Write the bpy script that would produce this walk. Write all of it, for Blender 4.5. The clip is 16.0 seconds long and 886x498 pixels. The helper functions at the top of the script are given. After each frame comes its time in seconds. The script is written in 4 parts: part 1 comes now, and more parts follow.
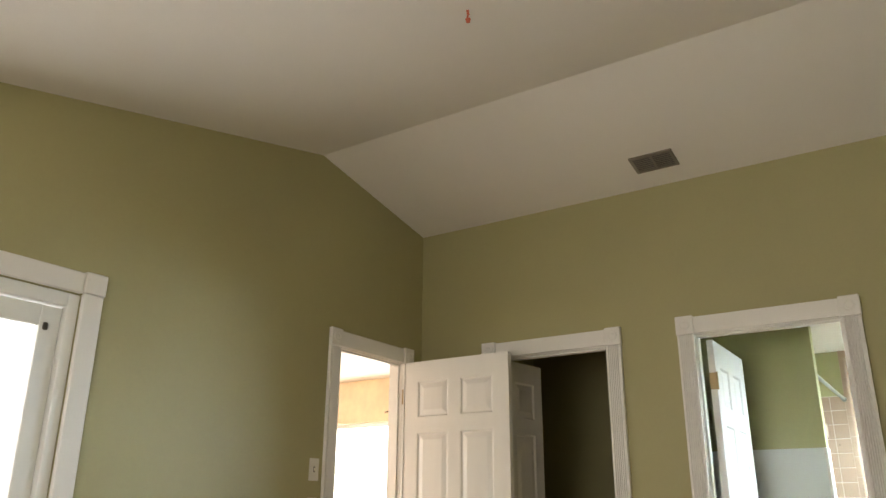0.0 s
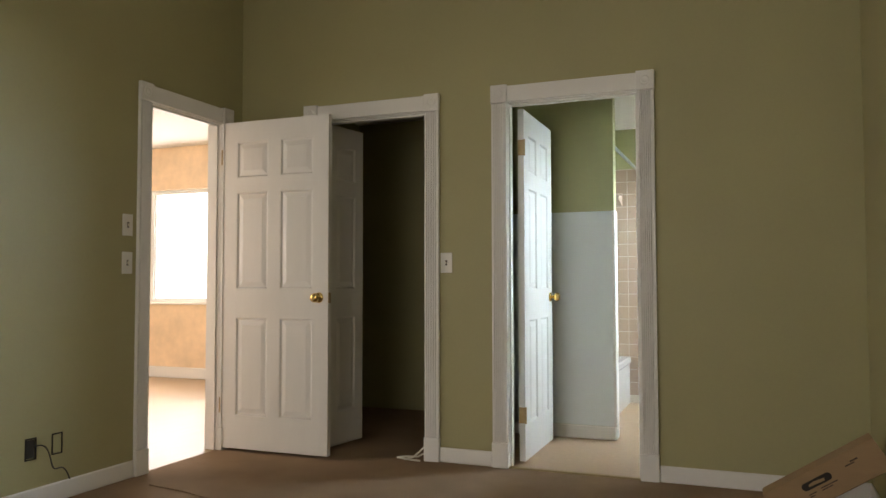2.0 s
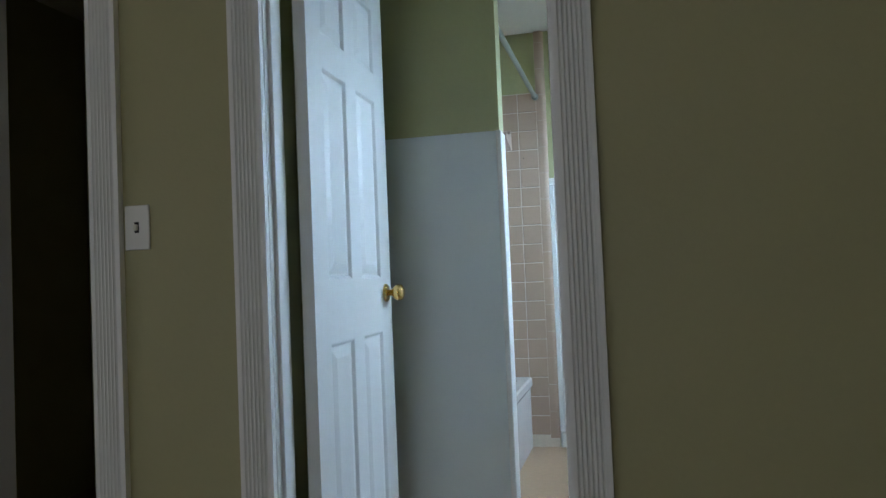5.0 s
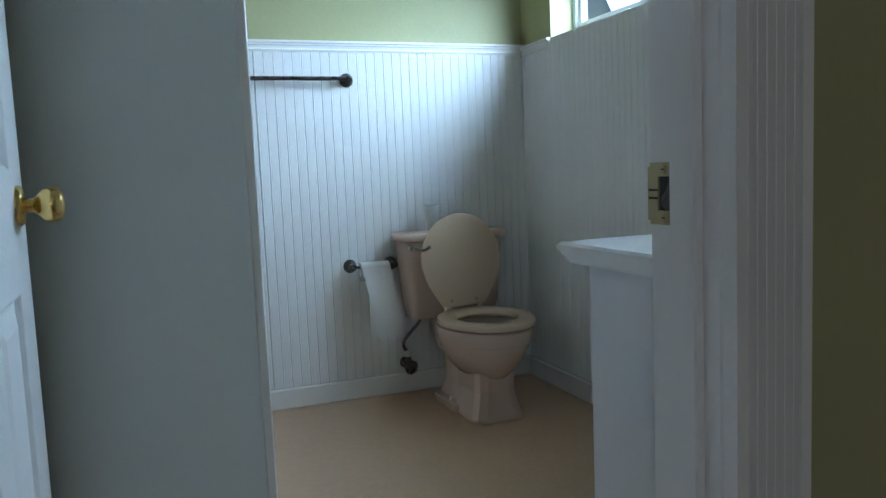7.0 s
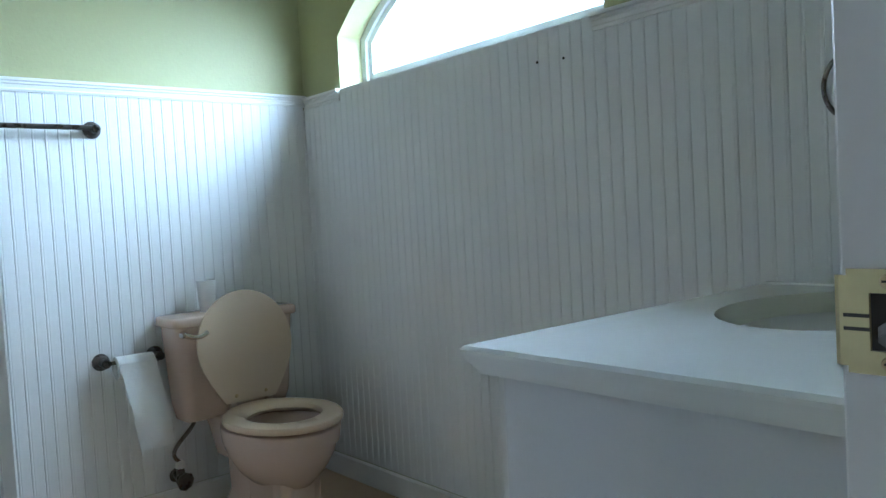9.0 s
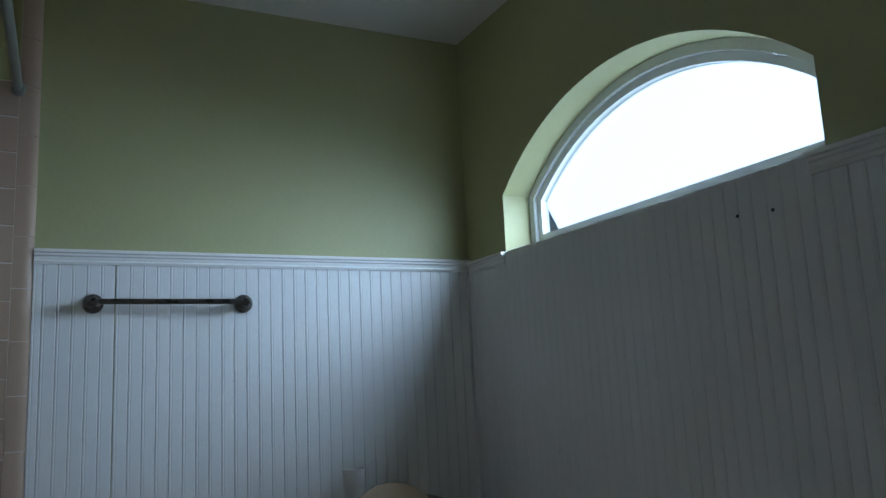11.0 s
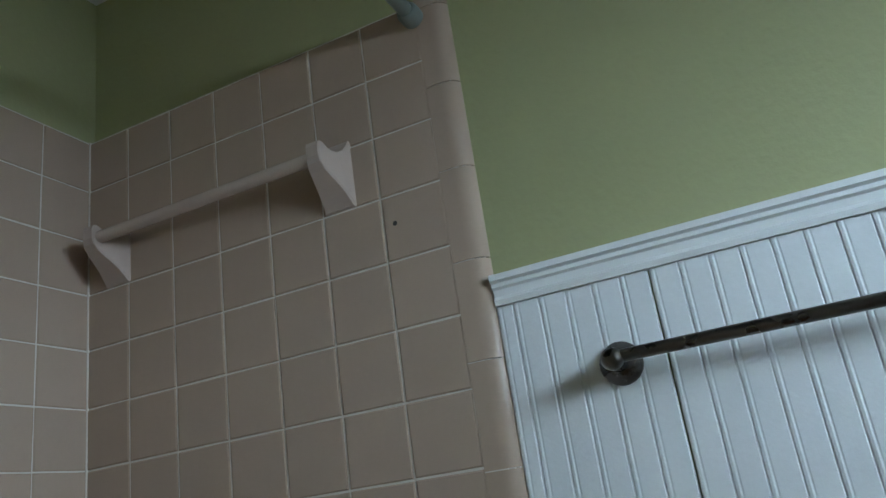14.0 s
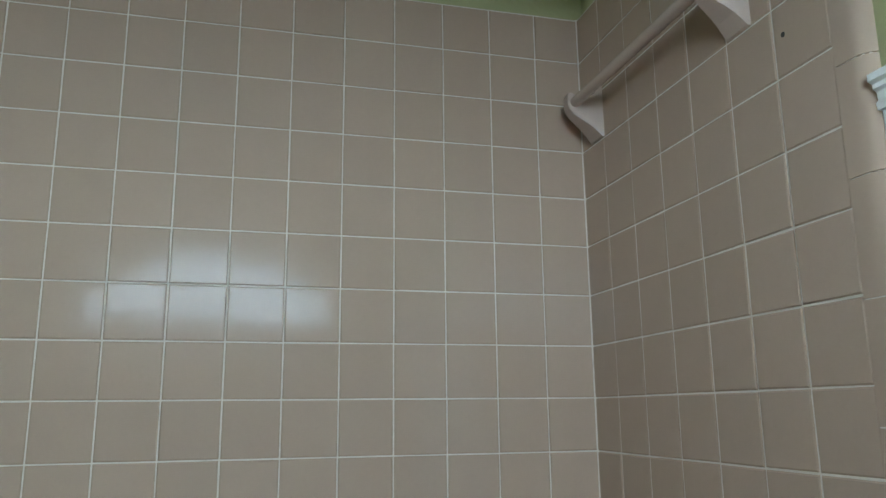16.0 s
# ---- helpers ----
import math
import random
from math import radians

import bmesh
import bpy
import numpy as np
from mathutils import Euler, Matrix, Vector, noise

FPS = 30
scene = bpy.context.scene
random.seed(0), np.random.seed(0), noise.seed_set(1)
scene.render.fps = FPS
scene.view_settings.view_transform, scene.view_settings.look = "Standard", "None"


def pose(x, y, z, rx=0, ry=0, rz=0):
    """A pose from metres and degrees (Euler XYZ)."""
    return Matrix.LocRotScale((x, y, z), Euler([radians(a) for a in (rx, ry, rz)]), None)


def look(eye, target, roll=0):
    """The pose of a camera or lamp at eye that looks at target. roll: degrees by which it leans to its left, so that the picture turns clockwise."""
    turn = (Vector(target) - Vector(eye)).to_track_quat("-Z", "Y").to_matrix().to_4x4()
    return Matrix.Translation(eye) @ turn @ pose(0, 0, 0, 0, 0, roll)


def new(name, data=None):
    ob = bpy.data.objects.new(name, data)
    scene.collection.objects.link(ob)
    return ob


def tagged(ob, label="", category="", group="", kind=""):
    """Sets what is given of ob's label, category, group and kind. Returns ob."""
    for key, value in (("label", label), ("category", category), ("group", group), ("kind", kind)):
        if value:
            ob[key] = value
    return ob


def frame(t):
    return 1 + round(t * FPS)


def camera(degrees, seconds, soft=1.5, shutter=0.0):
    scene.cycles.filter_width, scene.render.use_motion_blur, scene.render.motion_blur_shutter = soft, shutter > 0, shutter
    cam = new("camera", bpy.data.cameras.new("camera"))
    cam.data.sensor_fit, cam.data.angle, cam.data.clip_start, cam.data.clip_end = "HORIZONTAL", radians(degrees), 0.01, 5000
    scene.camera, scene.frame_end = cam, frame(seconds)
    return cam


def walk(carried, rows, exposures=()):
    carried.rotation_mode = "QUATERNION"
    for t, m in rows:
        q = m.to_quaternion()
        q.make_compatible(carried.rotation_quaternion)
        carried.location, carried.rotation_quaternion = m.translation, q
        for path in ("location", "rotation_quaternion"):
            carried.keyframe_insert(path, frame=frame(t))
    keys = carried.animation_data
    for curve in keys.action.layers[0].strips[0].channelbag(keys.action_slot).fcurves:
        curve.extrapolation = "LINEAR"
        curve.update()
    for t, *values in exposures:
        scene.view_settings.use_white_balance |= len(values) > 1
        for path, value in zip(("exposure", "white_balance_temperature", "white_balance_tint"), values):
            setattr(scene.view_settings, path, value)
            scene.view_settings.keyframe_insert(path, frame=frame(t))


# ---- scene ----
cam = camera(60.0, 16.0, soft=1.5)
PATH = [
    (0, (1.231, -4.153, 1.124), (0.18, -2.58, 1.775), 0.4),
    (0.5, (1.339, -4.105, 1.122), (0.474, -2.401, 1.712), 0.8),
    (1, (1.315, -4.192, 1.08), (0.569, -2.39, 1.525), -0.2),
    (1.5, (1.342, -4.203, 1.03), (0.576, -2.372, 1.271), 0.3),
    (2, (1.366, -4.142, 1.027), (0.623, -2.288, 1.116), -0.1),
    (2.3, (1.36, -4.002, 0.98), (0.634, -2.139, 1.041), -1.6),
    (2.5, (1.355, -3.874, 0.966), (0.558, -2.041, 1.035), -1.8),
    (3, (1.358, -3.508, 0.995), (0.522, -1.692, 1.045), -0.7),
    (3.5, (1.39, -3.036, 0.988), (0.651, -1.18, 1.079), -1.5),
    (5.8, (0.612, -1.183, 0.987), (0.539, 0.816, 0.992), 0.3),
    (6, (0.537, -1.05, 0.985), (0.625, 0.946, 0.887), 1.0),
    (6.5, (0.43, -0.754, 0.967), (0.865, 1.195, 0.865), -2.9),
    (7, (0.341, -0.559, 0.962), (1.042, 1.303, 0.761), -2.4),
    (7.5, (0.199, -0.44, 0.952), (1.27, 1.228, 0.691), -3.8),
    (8, (0.205, -0.324, 0.941), (1.379, 1.264, 0.62), -5.1),
    (8.5, (0.26, -0.205, 0.968), (1.461, 1.383, 0.776), -4.6),
    (9, (0.34, -0.095, 1.007), (1.635, 1.427, 0.919), -3.2),
    (9.5, (0.407, 0.012, 1.083), (1.74, 1.5, 1.172), -3.2),
    (9.7, (0.438, 0.048, 1.118), (1.741, 1.557, 1.274), -3.5),
    (11.8, (0.721, 0.385, 1.026), (1.297, 2.268, 1.378), -2.2),
    (12, (0.742, 0.517, 0.984), (1.259, 2.422, 1.305), -2.3),
    (12.5, (0.786, 0.825, 0.931), (1.232, 2.734, 1.324), -5.3),
    (13, (0.88, 1.151, 1.007), (0.808, 3.084, 1.512), -4.1),
    (13.3, (0.903, 1.301, 1.124), (0.595, 3.22, 1.599), -5.2),
    (13.5, (0.863, 1.393, 1.074), (0.488, 3.251, 1.712), -5.0),
    (14, (0.902, 1.613, 1.201), (0.166, 3.354, 1.854), -8.5),
    (14.5, (0.981, 1.726, 1.239), (-0.215, 3.14, 1.994), -3.2),
    (15, (1.008, 1.835, 1.226), (-0.481, 2.932, 1.985), -1.5),
    (15.5, (1.111, 1.921, 1.175), (-0.622, 2.708, 1.787), -1.9),
    (16, (1.251, 1.892, 1.123), (-0.642, 2.387, 1.537), -0.6),
]
EXPOSE = [
    (0.0, 0.30, 6850, 13), (0.5, 0.20, 6850, 13), (1.5, -0.15, 6900, 15), (2.5, -0.28, 6300, 12), (3.5, -0.35, 5750, 11),
    (5.8, -1.40, 5300, 10), (6.5, -1.40, 5250, 9), (7.0, -1.50, 5250, 10), (7.5, -1.25, 5150, 11), (8.0, -1.13, 5200, 10),
    (8.5, -0.93, 5200, 10), (9.0, -1.10, 5250, 10), (9.5, -1.58, 5450, 10), (12.0, -3.01, 5350, 16), (12.5, -2.96, 5350, 16), (13.0, -3.01, 5300, 15),
    (13.5, -2.81, 5400, 12), (14.0, -2.31, 5700, 10), (14.5, -1.86, 6000, 9), (15.0, -1.66, 6080, 9), (15.5, -1.71, 6080, 9), (16.0, -1.81, 6020, 9),
]
walk(cam, [(t, look(eye, target, roll)) for t, eye, target, roll in PATH], EXPOSE)

# ---- world, sun, large lights ----
world = bpy.data.worlds.new("world")
scene.world = world
world.use_nodes = True
wn = world.node_tree
sky = wn.nodes.new("ShaderNodeTexSky")
sky.sky_type, sky.sun_disc = "NISHITA", False
sky.sun_elevation, sky.sun_rotation = radians(31), radians(-30)
wn.nodes["Background"].inputs["Strength"].default_value = 0.12
wn.links.new(sky.outputs["Color"], wn.nodes["Background"].inputs["Color"])


def lamp_sun(direction, strength, angle, color):
    d = bpy.data.lights.new("sun", "SUN")
    d.energy, d.angle, d.color = strength, radians(angle), color
    ob = new("sun", d)
    ob.matrix_world = look((0, 0, 30), Vector((0, 0, 30)) + Vector(direction))


def lamp_area(name, at, toward, width, height, watts, color):
    d = bpy.data.lights.new(name, "AREA")
    d.shape, d.size, d.size_y, d.energy, d.color = "RECTANGLE", width, height, watts, color
    ob = new(name, d)
    ob.matrix_world = look(at, toward)


lamp_sun((0.50, -0.86, -0.59), 2.0, 0.5, (1.0, 0.93, 0.82))
lamp_area("sky_patio", (-1.93, -3.32, 1.0), (0, -3.32, 1.0), 1.9, 2.0, 46, (1.0, 0.98, 0.95))
# No such window is seen; lamp added to fill the bedroom from behind.
lamp_area("bedroom_fill_unseen", (0.10, -5.42, 1.45), (0.10, 0, 1.40), 1.5, 1.1, 27, (1.0, 0.95, 0.87))
lamp_area("sky_arch", (2.92, 1.45, 2.29), (0.95, 1.80, 1.28), 5.8, 1.58, 4000, (0.72, 0.90, 1.0))
# Unseen source, added to brighten the hall's window wall and baseboard.
lamp_area("hall_fill_unseen", (-4.5, -1.98, 1.42), (-4.5, 2.0, 0.6), 2.1, 1.3, 72, (1.0, 0.95, 0.86))
lamp_area("sky_hall", (-4.65, 2.90, 1.45), (-4.65, 0, 1.2), 2.1, 1.4, 110, (1.0, 0.97, 0.92))

# ---- materials ----


def mat(name, color, rough=0.6, metal=0.0, spread=0.06, scale=6.0, grain=0.0, grain_scale=180.0, bump=0.0,
        bump_scale=120.0, jitter=0.0, coat=0.0, spec=0.5, stretch=(1, 1, 1)):
    m = bpy.data.materials.new(name)
    m.use_nodes = True
    nt = m.node_tree
    b = nt.nodes["Principled BSDF"]
    b.inputs["Roughness"].default_value = rough
    b.inputs["Metallic"].default_value = metal
    b.inputs["Coat Weight"].default_value = coat
    b.inputs["Specular IOR Level"].default_value = spec
    tc = nt.nodes.new("ShaderNodeTexCoord")
    mp = nt.nodes.new("ShaderNodeMapping")
    mp.inputs["Scale"].default_value = stretch
    nt.links.new(tc.outputs["Object"], mp.inputs["Vector"])

    def noise_tex(sc, detail):
        n = nt.nodes.new("ShaderNodeTexNoise")
        n.inputs["Scale"].default_value = sc
        n.inputs["Detail"].default_value = detail
        nt.links.new(mp.outputs["Vector"], n.inputs["Vector"])
        return n

    def math_node(op, a, v):
        n = nt.nodes.new("ShaderNodeMath")
        n.operation = op
        nt.links.new(a, n.inputs[0])
        if isinstance(v, (int, float)):
            n.inputs[1].default_value = v
        else:
            nt.links.new(v, n.inputs[1])
        return n.outputs[0]

    big = noise_tex(scale, 4)
    val = math_node("MULTIPLY", math_node("SUBTRACT", big.outputs["Fac"], 0.5), 2 * spread)
    if grain:
        fine = noise_tex(grain_scale, 3)
        g = math_node("MULTIPLY", math_node("SUBTRACT", fine.outputs["Fac"], 0.5), 2 * grain)
        val = math_node("ADD", val, g)
    if jitter:
        oi = nt.nodes.new("ShaderNodeObjectInfo")
        j = math_node("MULTIPLY", math_node("SUBTRACT", oi.outputs["Random"], 0.5), 2 * jitter)
        val = math_node("ADD", val, j)
    val = math_node("ADD", val, 1.0)
    sc = nt.nodes.new("ShaderNodeVectorMath")
    sc.operation = "SCALE"
    sc.inputs[0].default_value = color
    nt.links.new(val, sc.inputs["Scale"])
    nt.links.new(sc.outputs["Vector"], b.inputs["Base Color"])
    rr = math_node("ADD", math_node("MULTIPLY", big.outputs["Fac"], 0.12), rough - 0.06)
    nt.links.new(rr, b.inputs["Roughness"])
    if bump:
        bn = noise_tex(bump_scale, 3)
        bp = nt.nodes.new("ShaderNodeBump")
        bp.inputs["Strength"].default_value = bump
        bp.inputs["Distance"].default_value = 0.002
        nt.links.new(bn.outputs["Fac"], bp.inputs["Height"])
        nt.links.new(bp.outputs["Normal"], b.inputs["Normal"])
    return m


PAINT = mat("olive_paint", (0.385, 0.36, 0.185), 0.55, spread=0.08, scale=1.6, grain=0.03, grain_scale=60, bump=0.25, bump_scale=90)
PAINT_BATH = mat("green_bathroom_paint", (0.368, 0.361, 0.180), 0.55, spread=0.07, scale=1.8, grain=0.03, grain_scale=60, bump=0.25, bump_scale=90)
PEACH = mat("peach_faux_paint", (0.80, 0.62, 0.42), 0.6, spread=0.32, scale=3.0, grain=0.12, grain_scale=14, bump=0.2)
CEIL = mat("ceiling_white", (0.78, 0.76, 0.72), 0.8, spread=0.03, scale=2.0, grain=0.02, bump=0.5, bump_scale=70)
TRIM = mat("white_trim_paint", (0.80, 0.79, 0.76), 0.38, spread=0.03, scale=5.0, grain=0.02, grain_scale=90, bump=0.08)
DOOR = mat("white_door_paint", (0.80, 0.79, 0.76), 0.35, spread=0.03, scale=4.0, grain=0.025, grain_scale=60, bump=0.25, bump_scale=50, stretch=(6, 6, 1))
BEAD = mat("white_beadboard_paint", (0.80, 0.80, 0.79), 0.42, spread=0.03, scale=3.0, grain=0.02, jitter=0.015, bump=0.1)
PANEL = mat("white_flat_panel", (0.75, 0.80, 0.80), 0.45, spread=0.03, scale=2.0, grain=0.02, bump=0.12)
CARPET = mat("brown_carpet", (0.295, 0.205, 0.132), 0.95, spread=0.38, scale=2.2, grain=0.25, grain_scale=260, bump=1.0, bump_scale=260, spec=0.1)
VINYL = mat("tan_vinyl_floor", (0.48, 0.325, 0.20), 0.42, spread=0.10, scale=4.0, grain=0.10, grain_scale=40, bump=0.1)
HALL_FLOOR = mat("pale_wood_floor", (0.42, 0.29, 0.165), 0.35, spread=0.10, scale=3.0, grain=0.12, grain_scale=20, jitter=0.08, stretch=(8, 1, 1))
TILE = mat("beige_glazed_tile", (0.415, 0.304, 0.228), 0.08, spread=0.04, scale=9.0, grain=0.02, jitter=0.025, spec=0.45)
GROUT = mat("pale_grout", (0.64, 0.57, 0.48), 0.85, spread=0.12, scale=8.0, grain=0.1, grain_scale=70)
CERAMIC = mat("beige_ceramic", (0.48, 0.37, 0.305), 0.15, spread=0.03, scale=8.0)
TUBM = mat("white_tub_enamel", (0.80, 0.77, 0.74), 0.15, spread=0.02)
BISQUE = mat("pink_beige_porcelain", (0.51, 0.38, 0.30), 0.16, spread=0.03, scale=5.0)
SEATM = mat("cream_toilet_seat", (0.59, 0.46, 0.33), 0.25, spread=0.03, scale=5.0)
DARKWATER = mat("dark_bowl_water", (0.10, 0.07, 0.05), 0.1, spread=0.05)
BRASS = mat("polished_brass", (0.80, 0.58, 0.22), 0.2, metal=1.0, spread=0.08, scale=30)
TARNISH = mat("tarnished_brass", (0.45, 0.37, 0.19), 0.35, metal=0.75, spread=0.12, scale=60)
OLDBRASS = mat("dull_brass", (0.45, 0.33, 0.18), 0.45, metal=0.8, spread=0.2, scale=30)
NICKEL = mat("dark_brushed_nickel", (0.13, 0.115, 0.10), 0.28, metal=1.0, spread=0.1, scale=40)
CHROME = mat("chrome", (0.75, 0.75, 0.75), 0.12, metal=1.0, spread=0.03)
RODM = mat("grey_painted_rod", (0.28, 0.31, 0.28), 0.35, metal=0.5, spread=0.12, scale=20)
PAPER = mat("white_tissue_paper", (0.82, 0.82, 0.81), 0.95, spread=0.02, bump=0.5, bump_scale=60, spec=0.1)
PLASTIC = mat("white_plastic", (0.78, 0.77, 0.72), 0.35, spread=0.02)
IVORY = mat("ivory_plastic", (0.70, 0.66, 0.55), 0.4, spread=0.04)
# Near-black stand-in for shade in hollows; the outlet rims use it too.
BLACK = mat("dark_hollow", (0.02, 0.018, 0.015), 0.8, spread=0.2)
DARKWIRE = mat("dark_wire", (0.05, 0.045, 0.04), 0.6, spread=0.1)
REDWIRE = mat("red_wire", (0.5, 0.12, 0.06), 0.5, spread=0.1)
CARD = mat("brown_cardboard", (0.33, 0.22, 0.12), 0.85, spread=0.10, scale=5.0, grain=0.06, grain_scale=60, bump=0.2, stretch=(1, 1, 8))
INK = mat("dark_print_ink", (0.07, 0.045, 0.03), 0.8, spread=0.1)
VENTM = mat("dusty_grey_vent", (0.20, 0.175, 0.14), 0.6, spread=0.15, scale=40)
COUNTER = mat("white_cultured_marble", (0.80, 0.80, 0.78), 0.18, spread=0.03, scale=4.0)
BASIN = mat("ivory_basin", (0.76, 0.76, 0.68), 0.15, spread=0.03, scale=4.0)
CABINET = mat("white_cabinet_laminate", (0.70, 0.70, 0.71), 0.4, spread=0.03, scale=3.0, grain=0.02)
VINYLFRAME = mat("white_window_frame", (0.78, 0.80, 0.78), 0.4, spread=0.03)
GROUND = mat("dry_grass_ground", (0.20, 0.19, 0.09), 0.95, spread=0.3, scale=0.5, grain=0.3, grain_scale=12)
# Near-black colour painted on for the shade inside holes and slots.
HOLE = mat("hole_shade_black", (0.03, 0.025, 0.02), 0.9, spread=0.1)

GLASS = bpy.data.materials.new("window_glass")
GLASS.use_nodes = True
gb = GLASS.node_tree.nodes["Principled BSDF"]
gb.inputs["Transmission Weight"].default_value = 1.0
gb.inputs["Roughness"].default_value = 0.0
gb.inputs["IOR"].default_value = 1.45

# ---- building helpers ----
origin = {}


def thing(name, at=(0, 0, 0), label="", category="", group="", kind="", turn=0.0):
    ob = new(name)
    ob.empty_display_size = 0.1
    ob.matrix_basis = pose(at[0], at[1], at[2], 0, 0, turn)
    origin[ob.name] = Vector((0, 0, 0)) if turn or kind == "local" else Vector(at)
    if kind == "local":
        kind = ""
    return tagged(ob, label, category, group, kind)


def root_of(ob):
    while ob.parent:
        ob = ob.parent
    return ob


def finish(bm, name, material, smooth):
    bmesh.ops.recalc_face_normals(bm, faces=bm.faces[:])
    if smooth:
        for e in bm.edges:
            if len(e.link_faces) == 2 and e.calc_face_angle() > 0.9:
                e.smooth = False
    me = bpy.data.meshes.new(name)
    bm.to_mesh(me)
    bm.free()
    me.materials.append(material)
    if smooth:
        for p in me.polygons:
            p.use_smooth = True
    return me


def part(name, bm, material, parent, label="", smooth=False):
    o = origin.get(root_of(parent).name)
    if o:
        bmesh.ops.translate(bm, verts=bm.verts[:], vec=-o)
    ob = new(name, finish(bm, name, material, smooth))
    ob.parent = parent
    return tagged(ob, label)


def solid(name, bm, material, label="", category="", kind="", smooth=False, group=""):
    return tagged(new(name, finish(bm, name, material, smooth)), label, category, group, kind)


def box(lo, hi, bevel=0.0, bm=None, seg=1):
    bm = bm or bmesh.new()
    r = bmesh.ops.create_cube(bm, size=1.0)
    vs = r["verts"]
    for v in vs:
        v.co = Vector([lo[i] + (v.co[i] + 0.5) * (hi[i] - lo[i]) for i in range(3)])
    if bevel:
        es = list({e for v in vs for e in v.link_edges})
        bmesh.ops.bevel(bm, geom=es, offset=bevel, segments=seg, profile=0.5, affect="EDGES")
    return bm


def tube(points, r, bm=None, segs=10, closed=False):
    bm = bm or bmesh.new()
    pts = [Vector(p) for p in points]
    n = len(pts)
    rings = []
    for i, p in enumerate(pts):
        a = pts[i - 1] if (i or closed) else p
        b = pts[(i + 1) % n] if (i < n - 1 or closed) else p
        d = (b - a).normalized()
        side = d.cross(Vector((0.13, 0.21, 0.97)))
        if side.length < 0.2:
            side = d.cross(Vector((0.97, 0.1, 0.2)))
        side.normalize()
        up = side.cross(d)
        rr = r[i] if isinstance(r, (list, tuple)) else r
        rings.append([bm.verts.new(p + rr * (math.cos(2 * math.pi * k / segs) * side + math.sin(2 * math.pi * k / segs) * up)) for k in range(segs)])
    for i in range(n if closed else n - 1):
        q, s = rings[i], rings[(i + 1) % n]
        for k in range(segs):
            bm.faces.new((q[k], q[(k + 1) % segs], s[(k + 1) % segs], s[k]))
    if not closed:
        bm.faces.new(rings[0][::-1])
        bm.faces.new(rings[-1])
    return bm


def lathe(profile, center, axis, bm=None, segs=20):
    """Turn (radius, height) pairs round an axis through center."""
    bm = bm or bmesh.new()
    ax = Vector(axis).normalized()
    u = ax.orthogonal().normalized()
    w = ax.cross(u)
    c = Vector(center)
    rings = []
    for r, h in profile:
        rings.append([bm.verts.new(c + ax * h + r * (math.cos(2 * math.pi * k / segs) * u + math.sin(2 * math.pi * k / segs) * w)) for k in range(segs)])
    for q, s in zip(rings, rings[1:]):
        for k in range(segs):
            bm.faces.new((q[k], q[(k + 1) % segs], s[(k + 1) % segs], s[k]))
    bm.faces.new(rings[0][::-1])
    bm.faces.new(rings[-1])
    return bm


def loft(sections, bm=None, cap=True):
    """Skin a list of closed rings that all have the same number of points."""
    bm = bm or bmesh.new()
    rings = [[bm.verts.new(p) for p in s] for s in sections]
    n = len(rings[0])
    for q, s in zip(rings, rings[1:]):
        for k in range(n):
            bm.faces.new((q[k], q[(k + 1) % n], s[(k + 1) % n], s[k]))
    if cap:
        bm.faces.new(rings[0][::-1])
        bm.faces.new(rings[-1])
    return bm


def oval(cx, cy, z, rx, ry, n=28, egg=0.0):
    return [Vector((cx + rx * math.cos(2 * math.pi * k / n) * (1 + egg * math.sin(2 * math.pi * k / n)), cy + ry * math.sin(2 * math.pi * k / n), z)) for k in range(n)]


def prism(poly, axis, a, b, bm=None):
    """Push a polygon of 2D points along an axis from a to b."""
    def place(p, h):
        return {"x": (h, p[0], p[1]), "y": (p[0], h, p[1]), "z": (p[0], p[1], h)}[axis]
    return loft([[Vector(place(p, a)) for p in poly], [Vector(place(p, b)) for p in poly]], bm)


def shared_piece(name, me, at, parent, tilt=0.0):
    ob = new(name, me)
    ob.parent = parent
    if tilt:
        ob.rotation_euler = [radians(random.uniform(-tilt, tilt)) for _ in range(3)]
    ob.location = Vector(at) - origin.get(root_of(parent).name, Vector((0, 0, 0)))
    return ob


# ---- plan ----
XL, XC = -1.71, 1.88          # bedroom side walls
YS = -5.3                     # bedroom back wall
T = 0.098                     # wall thickness
D = 2.632                     # bathroom far wall
XW = 1.965                    # bathroom window wall
XT = -0.266                   # tub side wall
PY, PX = 0.99, 0.53           # partition face and end
RAIL = 1.505                  # top of the wainscot
BZ = 2.365                     # bathroom ceiling
RIDGE_Y, RIDGE_Z, EAVE_Z = -1.06, 3.165, 2.955
BACK_Z = RIDGE_Z + (YS - RIDGE_Y) * 0.236
TILE_TOP = 2.013
WIN = (1.128, 2.360, 1.505, 1.700, 1.945)   # y0, y1, sill, spring, crown

# ---- structure ----
solid("ground", box((-400, -400, -0.35), (400, 400, -0.30)), GROUND, "dry grass ground outside the house", "ground", "structure")

bm = box((XL - 0.02, YS, -0.10), (XC, 0.0, 0.0))
box((-1.135, 0.0, -0.10), (-0.405, T, 0.0), bm=bm)
box((-1.71, T, -0.10), (-0.360, 1.6, 0.0), bm=bm)
floor = solid("floor", bm, CARPET, "worn brown carpet with faint seams", "floor", "structure")
solid("floor_bathroom", box((XT - 0.02, T - 0.10, -0.10), (XW, D, -0.002)), VINYL, "tan vinyl bathroom floor", "floor", "structure")

